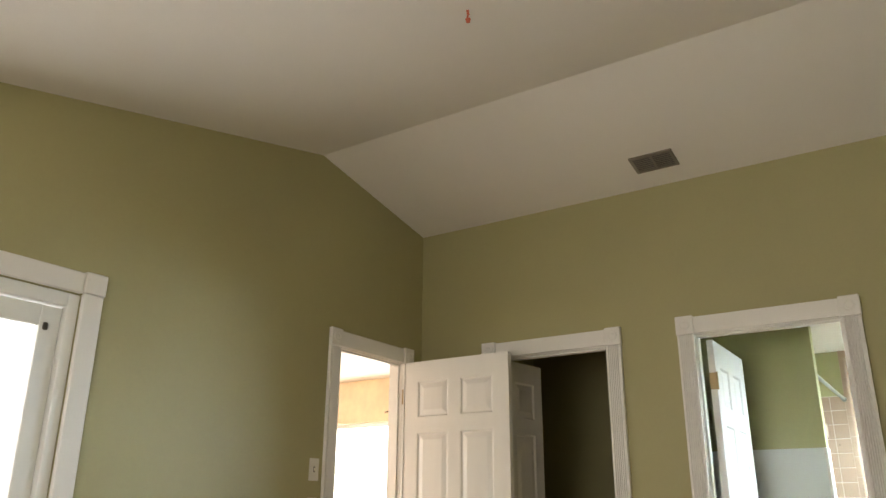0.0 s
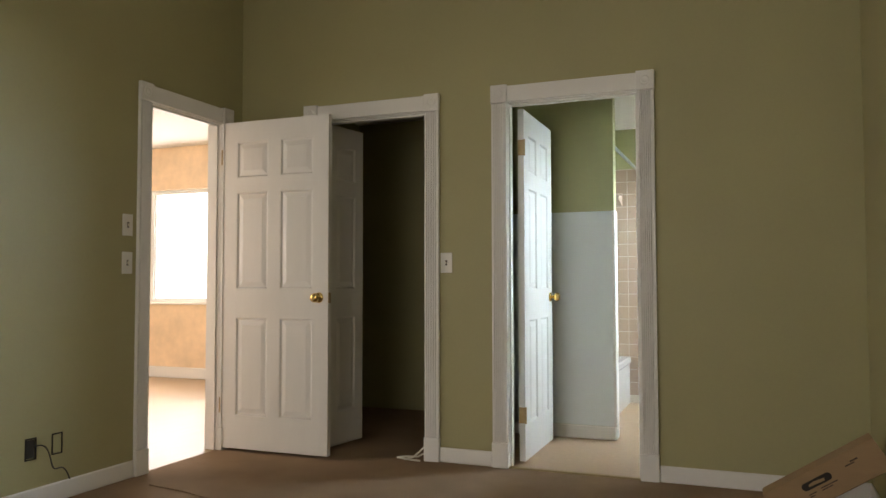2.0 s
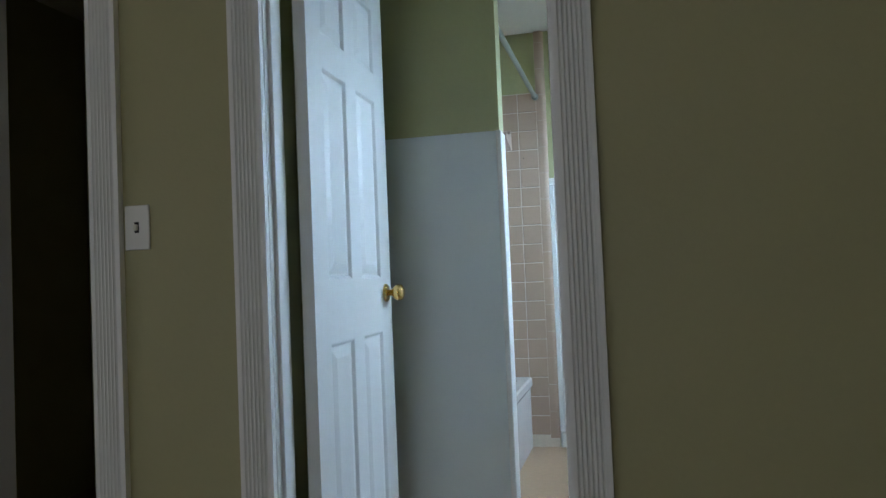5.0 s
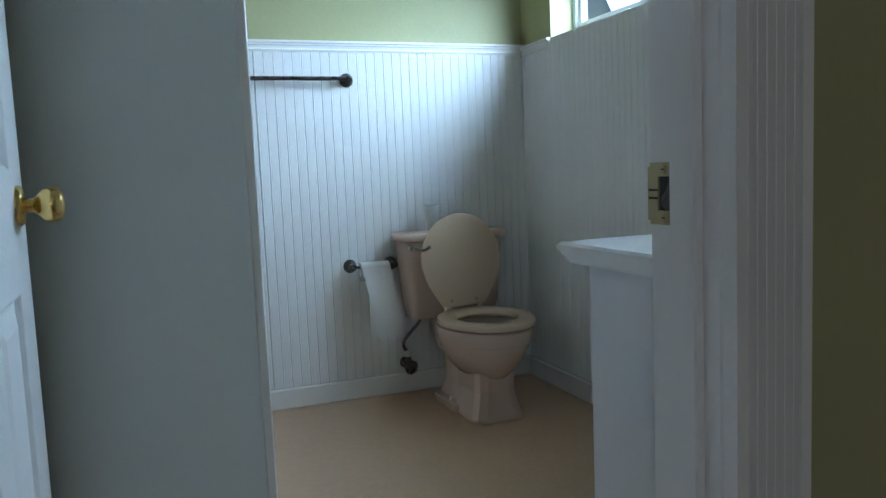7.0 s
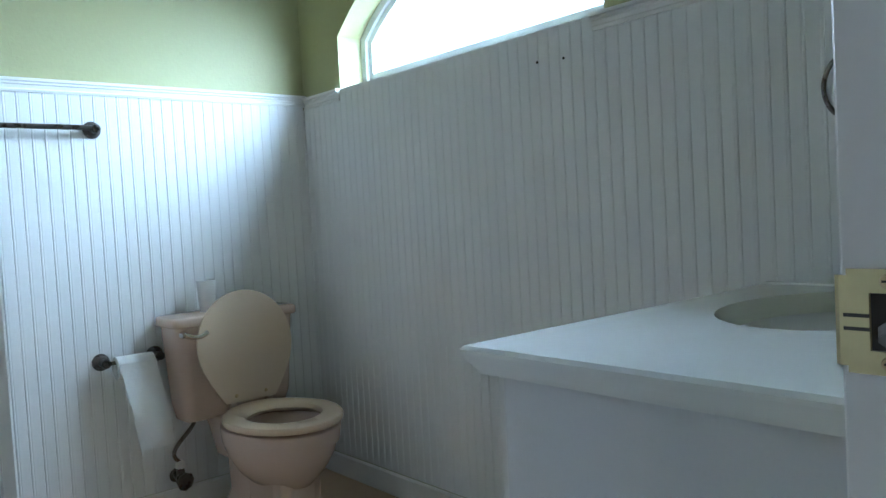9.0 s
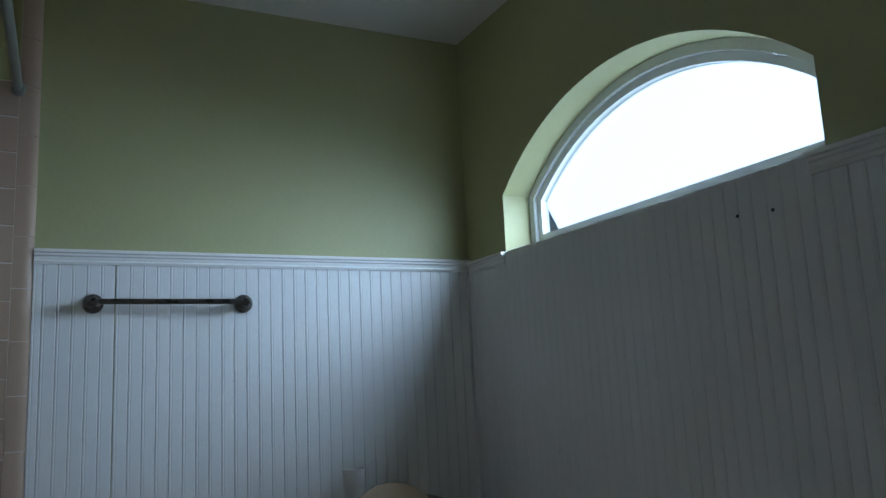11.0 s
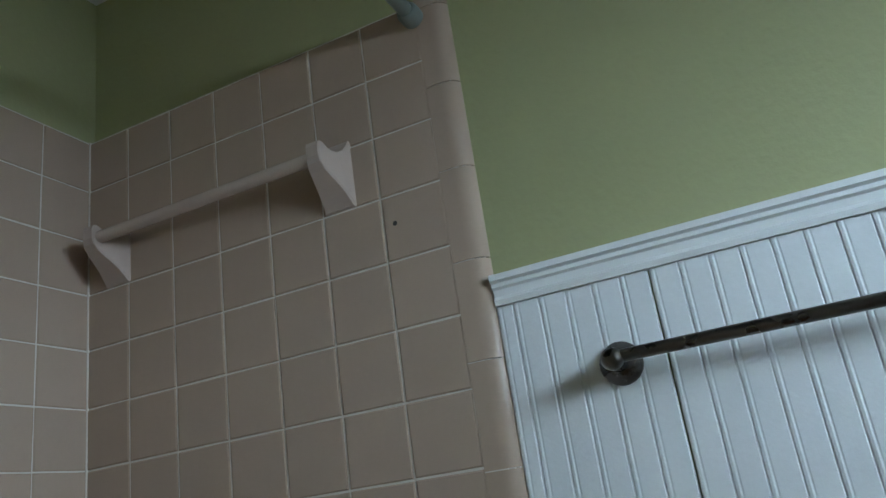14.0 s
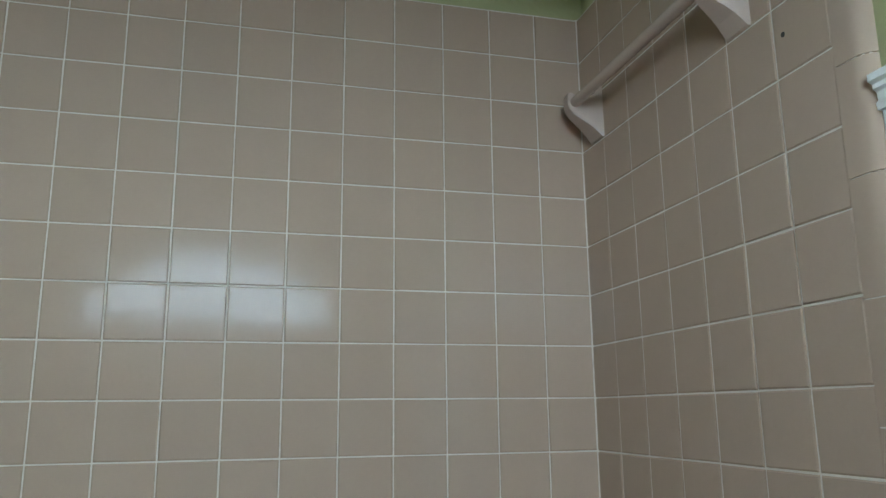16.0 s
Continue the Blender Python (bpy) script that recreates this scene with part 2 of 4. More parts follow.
# wall with the closet and bathroom doorways
bm = bmesh.new()
for x0, x1, z0, z1 in ((XL - T, -1.15, 0, 3.0), (-0.39, 0.085, 0, 3.0), (0.835, XW + 0.17, 0, 3.0), (-1.15, -0.39, 2.045, 3.0), (0.085, 0.835, 2.055, 3.0)):
    box((x0, 0.0, z0), (x1, T, z1), bm=bm)
solid("wall_north", bm, PAINT, "olive green painted bedroom wall with two doorways", "wall", "structure")

# gable wall with the hall doorway and the patio door
bm = bmesh.new()
RD0, RD1, PD0, PD1 = -0.845, -0.200, -4.22, -2.435


def ceil_at(y):
    return EAVE_Z + (RIDGE_Z - EAVE_Z) * (y / RIDGE_Y) if y > RIDGE_Y else RIDGE_Z + (y - RIDGE_Y) * 0.236


for y0, y1, z0 in ((YS - T, PD0, 0), (PD0, PD1, 1.965), (PD1, RIDGE_Y, 0), (RIDGE_Y, RD0, 0), (RD0, RD1, 2.04), (RD1, 0.0, 0)):
    prism([(y0, z0), (y1, z0), (y1, ceil_at(y1) + 0.05), (y0, ceil_at(y0) + 0.05)], "x", XL - T, XL, bm)
solid("wall_west", bm, PAINT, "olive green gable wall with doorway and patio door", "wall", "structure")
solid("wall_east", box((XC, YS - T, 0), (XC + T, 0.0, 3.25)), PAINT, "olive green bedroom side wall", "wall", "structure")
# Opening in an unseen wall, added to let the fill lamp through.
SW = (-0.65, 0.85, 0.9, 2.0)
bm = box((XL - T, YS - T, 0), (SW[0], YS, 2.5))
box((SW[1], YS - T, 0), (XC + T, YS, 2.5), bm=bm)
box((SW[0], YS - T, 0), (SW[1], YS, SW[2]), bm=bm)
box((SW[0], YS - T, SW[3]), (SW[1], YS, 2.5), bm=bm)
solid("wall_south", bm, PAINT, "unseen olive green bedroom wall with an added window", "wall", "structure")
bm = bmesh.new()
prism([(0.05, EAVE_Z + 0.05 * -0.198), (RIDGE_Y, RIDGE_Z), (RIDGE_Y, RIDGE_Z + 0.1), (0.05, EAVE_Z + 0.1)], "x", XL - T, XC + T, bm)
prism([(RIDGE_Y, RIDGE_Z), (YS - 0.05, ceil_at(YS - 0.05)), (YS - 0.05, ceil_at(YS) + 0.1), (RIDGE_Y, RIDGE_Z + 0.1)], "x", XL - T, XC + T, bm)
solid("ceiling", bm, CEIL, "white sloped bedroom ceiling with a ridge", "ceiling", "structure")

# closet
solid("wall_closet_east", box((-0.360, T, 0), (XT - 0.004, 1.6, BZ + 0.1)), PAINT, "dim olive closet side wall", "wall", "structure")
solid("wall_closet_west", box((XL, T, 0), (XL + 0.012, 1.6, BZ + 0.1)), PAINT, "dim olive closet side wall", "wall", "structure")
solid("wall_closet_north", box((XL - T, 1.6, 0), (XT - 0.004, 1.72, BZ + 0.1)), PAINT, "dim olive closet back wall", "wall", "structure")
solid("ceiling_closet", box((XL + 0.012, T, BZ), (-0.360, 1.6, BZ + 0.1)), CEIL, "white closet ceiling", "ceiling", "structure")

# bathroom shell
solid("wall_bathroom_west", box((XT - T, 1.724, 0), (XT, D + T, BZ + 0.1), bm=box((XT - 0.002, T, 0), (XT, 1.724, BZ + 0.1))), PAINT_BATH, "olive green bathroom wall beside the tub", "wall", "structure")
solid("wall_bathroom_north", box((XT, D, 0), (XW + 0.19, D + T, BZ + 0.1)), PAINT_BATH, "green painted bathroom end wall", "wall", "structure")
bm = bmesh.new()
WT = 0.17
solid("wall_bathroom_east_1", box((XW, T, 0), (XW + WT, WIN[0], BZ + 0.1)), PAINT_BATH, "green painted wall beside the arched window", "wall", "structure")
solid("wall_bathroom_east_2", box((XW, WIN[1], 0), (XW + WT, D, BZ + 0.1)), PAINT_BATH, "green painted wall beside the arched window", "wall", "structure")
box((XW, WIN[0], 0), (XW + WT, WIN[1], WIN[2] - 0.006), bm=bm)


def arch(y, grow=0.0):
    c, h = (WIN[0] + WIN[1]) / 2, (WIN[1] - WIN[0]) / 2
    rise = WIN[4] - WIN[3]
    rad = (h * h + rise * rise) / (2 * rise)
    return WIN[4] - rad + math.sqrt(max(0.0, (rad + grow) ** 2 - (y - c) ** 2))


N = 24
ys = [WIN[0] + (WIN[1] - WIN[0]) * k / N for k in range(N + 1)]
loft([[Vector((XW, a, arch(a))), Vector((XW + WT, a, arch(a))), Vector((XW + WT, a, BZ + 0.1)), Vector((XW, a, BZ + 0.1))] for a in ys], bm)
solid("wall_bathroom_east", bm, PAINT_BATH, "green painted wall with an arched window", "wall", "structure")
solid("ceiling_bathroom", box((XT, T, BZ), (XW, D, BZ + 0.1)), CEIL, "white bathroom ceiling", "ceiling", "structure")
solid("wall_partition", box((XT, PY, 0), (PX, PY + T, BZ)), PAINT_BATH, "green partition wall in front of the tub", "wall", "structure")

# hall room seen through the doorway
HX, HY0, HZ = -6.6, -1.9, 2.545
HW = (-5.64, -3.70, 0.82, 2.075)
solid("floor_hall", box((HX, HY0, -0.10), (XL - 0.02, 2.63, -0.004)), HALL_FLOOR, "sunlit pale wood floor", "floor", "structure")
bm = bmesh.new()
for x0, x1, z0, z1 in ((HX - T, HW[0], 0, 2.7), (HW[1], XL - T, 0, 2.7), (HW[0], HW[1], 0, HW[2]), (HW[0], HW[1], HW[3], 2.7)):
    box((x0, 2.63, z0), (x1, 2.63 + T, z1), bm=bm)
solid("wall_hall_north", bm, PEACH, "mottled peach wall with a wide window", "wall", "structure")
solid("wall_hall_west", box((HX - T, HY0, 0), (HX, 2.63, 2.7)), PEACH, "mottled peach wall", "wall", "structure")
# Opening out of view, made for the hall's added south lamp.
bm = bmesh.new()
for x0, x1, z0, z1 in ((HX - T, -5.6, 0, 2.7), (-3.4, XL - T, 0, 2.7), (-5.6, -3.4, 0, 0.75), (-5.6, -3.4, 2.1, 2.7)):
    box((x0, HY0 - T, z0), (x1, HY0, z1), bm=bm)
solid("wall_hall_south", bm, PEACH, "unseen mottled peach wall with an opening added for fill light", "wall", "structure")
solid("wall_hall_east", box((XL - T, T, 0), (XL - 0.001, 2.63 + T, 2.7)), PEACH, "mottled peach wall", "wall", "structure")
solid("ceiling_hall", box((HX, HY0, HZ), (XL - T, 2.63, HZ + 0.1)), CEIL, "white hall ceiling", "ceiling", "structure")

# ---- door casings ----


def fluted(w, depth, z0, z1, flutes=6):
    """A flat board with shallow vertical grooves: local x across, y out from the wall."""
    prof = [(0, 0), (0, -depth)]
    m = 0.012
    step = (w - 2 * m) / flutes
    for k in range(flutes):
        x = m + k * step
        prof += [(x, -depth), (x + step * 0.10, -depth + 0.003), (x + step * 0.30, -depth + 0.0065), (x + step * 0.50, -depth + 0.0075), (x + step * 0.70, -depth + 0.0065), (x + step * 0.90, -depth + 0.003), (x + step, -depth)]
    prof += [(w, -depth), (w, 0)]
    clean = [p for i, p in enumerate(prof) if i == 0 or p != prof[i - 1]]
    return prism(clean, "z", z0, z1)


def casing(name, width, height, at, turn, label, plinth=True, deep=T):
    """Casing round an opening of that clear width and height; local x runs along the wall, -y out of it."""
    t = thing(name, at, label, "door casing", kind="structure", turn=turn if turn else 0.0001)
    w, d = 0.088, 0.020
    for x in (-w - 0.002, width + 0.002):
        part("fluted_jamb", bmesh_shift(fluted(w, d, 0.14 if plinth else 0, height + 0.002), (x, 0, 0)), TRIM, t)
        part("corner_block", box((x - 0.004, -d - 0.008, height + 0.003), (x + w + 0.004, 0, height + 0.106), 0.004), TRIM, t)
        rose = lathe([(0.030, 0), (0.030, 0.004), (0.024, 0.006), (0.018, 0.003), (0.010, 0.005), (0.003, 0.006)], (x + w / 2, -d - 0.008, height + 0.055), (0, -1, 0))
        part("rosette", rose, TRIM, t)
        if plinth:
            part("plinth_block", box((x - 0.004, -d - 0.008, 0.0), (x + w + 0.004, 0, 0.139), 0.004), TRIM, t)
    part("header", box((0.003, -d, height + 0.006), (width - 0.003, 0, height + 0.098), 0.003), TRIM, t)
    lining = box((-0.016, -0.002, 0.0), (0.0, deep + 0.004, height + 0.016), 0.002)
    box((width, -0.002, 0.0), (width + 0.016, deep + 0.004, height + 0.016), 0.002, bm=lining)
    box((0.0, -0.002, height), (width, deep + 0.004, height + 0.016), 0.002, bm=lining)
    part("jamb_lining", lining, TRIM, t)
    stop = box((0.0, deep - 0.078, 0.0), (0.011, deep - 0.040, height), 0.002)
    box((width - 0.011, deep - 0.078, 0.0), (width, deep - 0.040, height), 0.002, bm=stop)
    box((0.011, deep - 0.078, height - 0.011), (width - 0.011, deep - 0.040, height), 0.002, bm=stop)
    part("door_stop", stop, TRIM, t)
    return t


def bmesh_shift(bm, v):
    bmesh.ops.translate(bm, verts=bm.verts[:], vec=Vector(v))
    return bm


casing("trim_bathroom_door", 0.718, 2.045, (0.101, 0, 0), 0, "white fluted bathroom door casing with corner blocks")
casing("trim_closet_door", 0.73, 2.035, (-1.135, 0, 0), 0, "white fluted closet door casing with corner blocks")
casing("trim_hall_door", 0.615, 2.027, (XL, RD0 + 0.016, 0), 90, "white fluted hall door casing with corner blocks")

# patio door casing and patio door
t = thing("trim_patio_door", (XL, PD1, 0), "white fluted patio door casing", "door casing", kind="structure")
part("fluted_jamb", box((XL, PD1 - 0.002, 0), (XL + 0.022, PD1 + 0.088, 1.97), 0.004), TRIM, t)
part("fluted_jamb", box((XL, PD0 - 0.088, 0), (XL + 0.022, PD0 + 0.002, 1.97), 0.004), TRIM, t)
part("corner_block", box((XL, PD1 - 0.006, 1.971), (XL + 0.028, PD1 + 0.092, 2.062), 0.004), TRIM, t)
part("corner_block", box((XL, PD0 - 0.092, 1.971), (XL + 0.028, PD0 + 0.006, 2.062), 0.004), TRIM, t)
part("header", box((XL, PD0 + 0.007, 1.967), (XL + 0.022, PD1 - 0.007, 2.055), 0.004), TRIM, t)
t = thing("patio_door", (XL - 0.06, (PD0 + PD1) / 2, 0), "white framed sliding glass patio door, bright daylight outside", "patio door")
bm = bmesh.new()
for y0, y1, z0, z1 in ((PD0, PD0 + 0.05, 0, 1.963), (PD1 - 0.05, PD1 - 0.002, 0, 1.963), (PD0 + 0.05, PD1 - 0.05, 1.905, 1.963), (PD0 + 0.05, PD1 - 0.05, 0, 0.05)):
    box((XL - T, y0, z0), (XL - 0.004, y1, z1), 0.003, bm=bm)
part("frame", bm, VINYLFRAME, t)
mid = (PD0 + PD1) / 2
for k, (a, b, xo) in enumerate(((PD0 + 0.052, mid + 0.04, -0.085), (mid - 0.04, PD1 - 0.052, -0.045))):
    bm = bmesh.new()
    for y0, y1, z0, z1 in ((a, a + 0.085, 0.052, 1.90), (b - 0.085, b, 0.052, 1.90), (a + 0.085, b - 0.085, 1.815, 1.90), (a + 0.085, b - 0.085, 0.052, 0.16)):
        box((XL + xo - 0.014, y0, z0), (XL + xo + 0.014, y1, z1), 0.003, bm=bm)
    sash = part("sash", bm, VINYLFRAME, t)
    g = part("pane", box((XL + xo - 0.003, a + 0.08, 0.15), (XL + xo + 0.003, b - 0.08, 1.82)), GLASS, sash)
    g.visible_shadow = False
part("latch", box((XL - 0.030, PD1 - 0.125, 1.80), (XL - 0.020, PD1 - 0.105, 1.83), 0.003), NICKEL, t)

# Unseen window, added to frame the fill lamp's opening.
t = thing("window_south_added", (0.10, YS - 0.05, SW[2]), "unseen white framed window, added to let in fill light", "window", kind="structure")
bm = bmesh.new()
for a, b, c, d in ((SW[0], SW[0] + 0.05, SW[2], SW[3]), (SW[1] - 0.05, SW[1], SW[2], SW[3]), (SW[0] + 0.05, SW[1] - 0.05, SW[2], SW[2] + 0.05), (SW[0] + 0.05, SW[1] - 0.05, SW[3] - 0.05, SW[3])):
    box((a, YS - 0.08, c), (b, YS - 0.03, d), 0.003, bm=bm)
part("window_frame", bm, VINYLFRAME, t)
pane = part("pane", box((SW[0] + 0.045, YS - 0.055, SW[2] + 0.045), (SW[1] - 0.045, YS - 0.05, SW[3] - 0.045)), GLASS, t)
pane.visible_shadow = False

# ---- baseboards ----


def baseboard(name, lo, hi, label):
    solid(name, box(lo, hi, 0.006), TRIM, label, "baseboard", "structure")


baseboard("baseboard_north_1", (-0.311, -0.014, 0), (0.005, 0, 0.085), "low white painted baseboard")
baseboard("baseboard_north_2", (0.914, -0.014, 0), (XC, 0, 0.085), "low white painted baseboard")
baseboard("baseboard_north_3", (XL + 0.016, -0.014, 0), (-1.231, 0, 0.085), "low white painted baseboard")
baseboard("baseboard_west", (XL, PD1 + 0.095, 0), (XL + 0.014, RD0 - 0.078, 0.09), "white painted baseboard with chipped edge")
baseboard("baseboard_east", (XC - 0.014, YS, 0), (XC, -0.016, 0.085), "low white painted baseboard")
baseboard("baseboard_south", (XL, YS, 0), (XC - 0.016, YS + 0.014, 0.085), "low white painted baseboard")
baseboard("baseboard_bathroom_north", (0.545, D - 0.022, -0.002), (XW - 0.012, D - 0.006, 0.085), "white bathroom baseboard")
baseboard("baseboard_bathroom_east", (XW - 0.022, 0.99, -0.002), (XW - 0.006, D - 0.024, 0.085), "white bathroom baseboard")
baseboard("baseboard_partition", (XT, PY - 0.022, -0.002), (PX + 0.004, PY - 0.006, 0.085), "white baseboard on the partition")
baseboard("baseboard_hall", (HX, 2.612, -0.004), (XL - T, 2.63, 0.115), "bright white hall baseboard")
solid("trim_threshold", prism([(-0.012, 0.0), (0.03, 0.0), (0.022, 0.008), (-0.004, 0.008)], "x", 0.102, 0.818), OLDBRASS, "worn metal carpet strip in the doorway", "threshold", "structure")

# ---- six-panel doors ----


def knob_set(door, x, z, y, side, mat_k=BRASS):
    k = part("door_knob", lathe([(0.011, 0.0), (0.011, 0.022), (0.016, 0.028), (0.025, 0.036), (0.028, 0.046), (0.026, 0.058), (0.016, 0.064), (0.004, 0.065)], (x, y, z), (0, side, 0)), mat_k, door, "shiny brass knob", True)
    part("rose_plate", lathe([(0.031, 0.0), (0.031, 0.004), (0.026, 0.009), (0.012, 0.011)], (x, y, z), (0, side, 0)), mat_k, k, "", True)


def door(name, width, height, at, turn, label, thick=0.035, knob=True, hinges=False):
    d = thing(name, at, label, "door", kind="local", turn=turn)
    h = thick / 2
    stile, mull = 0.105, 0.085
    pw = (width - 2 * stile - mull) / 2
    cols = ((stile, stile + pw), (width - stile - pw, width - stile))
    uprights = ((0, stile), (cols[0][1], cols[1][0]), (width - stile, width))
    if width < 0.5:
        cols = ((0.078, width - 0.078),)
        uprights = ((0, 0.078), (width - 0.078, width))
    rows = ((0.20, 0.80), (0.975, 1.575), (1.665, 1.89))
    for a, b in uprights:
        part("stile", box((a, -h, 0), (b, h, height)), DOOR, d)
    zs = [0.0] + [v for r in rows for v in r] + [height]
    for a, b in cols:
        for k in range(0, len(zs), 2):
            part("rail", box((a, -h, zs[k]), (b, h, zs[k + 1])), DOOR, d)
        for r in rows:
            rings = []
            for e, y in ((0.0, -h), (0.004, -h + 0.001), (0.012, -h + 0.009), (0.018, -h + 0.009), (0.046, -h + 0.002)):
                rings.append([Vector((a + e, y, r[0] + e)), Vector((b - e, y, r[0] + e)), Vector((b - e, y, r[1] - e)), Vector((a + e, y, r[1] - e))])
            back = [[Vector((p.x, -p.y, p.z)) for p in q] for q in rings[::-1]]
            part("panel", loft(rings[::-1] + back[::-1]), DOOR, d)
    if knob:
        for s in (-1, 1):
            knob_set(d, width - 0.062, 0.925, s * h, s)
        part("latch_plate", box((width - 0.001, -0.013, 0.895), (width + 0.002, 0.013, 0.955)), OLDBRASS, d, "brass latch plate")
    if hinges:
        for z in (0.26, 1.80):
            bm = box((-0.003, -h - 0.001, z - 0.045), (0.0, h, z + 0.045))
            lathe([(0.006, -0.047), (0.006, 0.047)], (-0.004, -h - 0.004, z), (0, 0, 1), bm, 10)
            part("hinge", bm, OLDBRASS, d, "worn brass hinge")
    return d


door("door_hall", 0.755, 2.015, (XL + 0.012, -0.188, 0.018), 0.4, "white six-panel hall door standing open", hinges=True)
door("door_closet", 0.362, 2.012, (-1.090, 0.022, 0.016), 81.5, "narrow white three-panel closet door leaf opened inward", knob=False, hinges=True)
door("door_bathroom", 0.682, 2.025, (0.1405, T + 0.033, 0.012), 90.5, "white six-panel bathroom door standing open", hinges=True)

# strike plate on the bathroom jamb
t = thing("strike_plate", (0.818, 0.07, 0.93), "brass strike plate screwed to the white jamb", "strike plate")
bm = bmesh.new()
for y0, y1, z0, z1 in ((0.0605, 0.0965, 0.900, 0.914), (0.0605, 0.0965, 0.948, 0.962), (0.0605, 0.0645, 0.914, 0.948), (0.084, 0.0965, 0.914, 0.948)):
    box((0.8150, y0, z0), (0.8185, y1, z1), bm=bm)
part("plate", bm, TARNISH, t)
lip = prism([(0.8150, 0.0965), (0.8185, 0.0965), (0.8185, 0.1000), (0.8205, 0.1030), (0.8185, 0.1045), (0.8155, 0.1010)], "z", 0.904, 0.958)
part("lip", lip, TARNISH, t)
# Latch hole and slots: near-black pieces coloured as their own inner shade.
part("latch_hole", box((0.8176, 0.0645, 0.914), (0.8192, 0.084, 0.948)), HOLE, t)
part("latch_pocket", prism([(0.0645, 0.918), (0.074, 0.915), (0.080, 0.919), (0.080, 0.928), (0.075, 0.932), (0.070, 0.940), (0.0645, 0.944)], "x", 0.8162, 0.8178), NICKEL, t)
for z in (0.9265, 0.9345):
    part("slot", box((0.8146, 0.084, z - 0.0011), (0.8152, 0.0985, z + 0.0011)), HOLE, t)
for z in (0.907, 0.955):
    screw = part("screw", lathe([(0.0044, 0), (0.0036, 0.0012)], (0.8150, 0.074, z), (-1, 0, 0), segs=12), OLDBRASS, t)
    part("screw_slot", box((0.8136, 0.0715, z - 0.0007), (0.8141, 0.0765, z + 0.0007)), HOLE, screw)

# ---- switches, outlets, vent, wire ----


def switch(at, normal, label):
    t = thing("light_switch", at, label, "light switch", "light switches")
    n = Vector(normal)
    s = Vector((0, 0, 1)).cross(n)
    c = Vector(at)

    def slab(w, h, d0, d1, bev):
        a = c - s * w / 2 - Vector((0, 0, h / 2)) + n * d0
        b = c + s * w / 2 + Vector((0, 0, h / 2)) + n * d1
        return box([min(p, q) for p, q in zip(a, b)], [max(p, q) for p, q in zip(a, b)], bev)
    part("plate", slab(0.072, 0.116, 0.0, 0.006, 0.002), PLASTIC, t)
    # Dark slab on the plate; its colour stands for the slot's shade.
    part("toggle_slot", slab(0.013, 0.028, 0.0055, 0.0068, 0), BLACK, t)
    part("toggle", slab(0.009, 0.016, 0.006, 0.016, 0.002), IVORY, t)
    return t


switch((-0.272, 0.0, 1.145), (0, -1, 0), "white toggle light switch between the two doors")
switch((XL, -0.985, 1.340), (1, 0, 0), "upper white toggle switch beside the hall door")
switch((XL, -0.985, 1.138), (1, 0, 0), "lower white toggle switch beside the hall door")

for y, lab, wired in ((-1.55, "open dark outlet box with a hanging wire", True), (-1.405, "open outlet box without its cover plate", False)):
    t = thing("outlet_box", (XL, y, 0.27), lab, "outlet box", "outlet boxes")
    bm = bmesh.new()
    for a, b, c, d in ((-0.030, -0.024, -0.05, 0.05), (0.024, 0.030, -0.05, 0.05), (-0.024, 0.024, 0.044, 0.05), (-0.024, 0.024, -0.05, -0.044)):
        box((XL - 0.03, y + a, 0.27 + c), (XL + 0.003, y + b, 0.27 + d), bm=bm)
    part("rim", bm, BLACK, t)
    # Flat fill: wired box black as a shaded hollow, other one wall-coloured.
    part("receptacle", box((XL - 0.02, y - 0.022, 0.228), (XL + 0.0015, y + 0.022, 0.312), 0.001), PAINT if not wired else BLACK, t)
    if wired:
        droop = []
        for k in range(25):
            f = k / 24
            droop.append((XL + 0.006 + 0.026 * math.sin(math.pi * min(1.0, 1.25 * f)) + 0.004 * f, y + 0.012 + 0.205 * f + 0.012 * math.sin(9 * f), 0.278 - 0.205 * f ** 1.15 + 0.022 * math.sin(2 * math.pi * 1.6 * f)))
        part("wire", tube(droop, 0.0032, segs=6), DARKWIRE, t, "", True)

SL = (RIDGE_Z - EAVE_Z) / -RIDGE_Y
t = thing("ceiling_vent", (0.035, -0.24, EAVE_Z + 0.24 * SL), "dusty grey ceiling vent with slats", "ceiling vent")


def on_slope(x, y, drop):
    return Vector((x, y, EAVE_Z - y * SL - drop))


def slope_box(x0, x1, y0, y1, d0, d1):
    return loft([[on_slope(x0, y0, d), on_slope(x1, y0, d), on_slope(x1, y1, d), on_slope(x0, y1, d)] for d in (d0, d1)])


# Black sheet behind the slats colours in the shade of the duct.
part("backing", slope_box(-0.068, 0.143, -0.305, -0.180, 0.0, 0.002), BLACK, t)
for x0, x1, y0, y1 in ((-0.084, 0.159, -0.318, -0.304), (-0.084, 0.159, -0.181, -0.167), (-0.084, -0.066, -0.304, -0.181), (0.141, 0.159, -0.304, -0.181), (0.031, 0.043, -0.304, -0.181)):
    part("frame", slope_box(x0, x1, y0, y1, 0.0, 0.008), VENTM, t)
for k in range(7):
    y = -0.299 + k * 0.0172
    part("slat", slope_box(-0.066, 0.141, y, y + 0.005, 0.002, 0.007), VENTM, t)
zc = ceil_at(-2.06)
t = thing("fan_wire", (-0.063, -2.060, zc - 0.03), "red wire stub hanging from the ceiling", "wire stub")
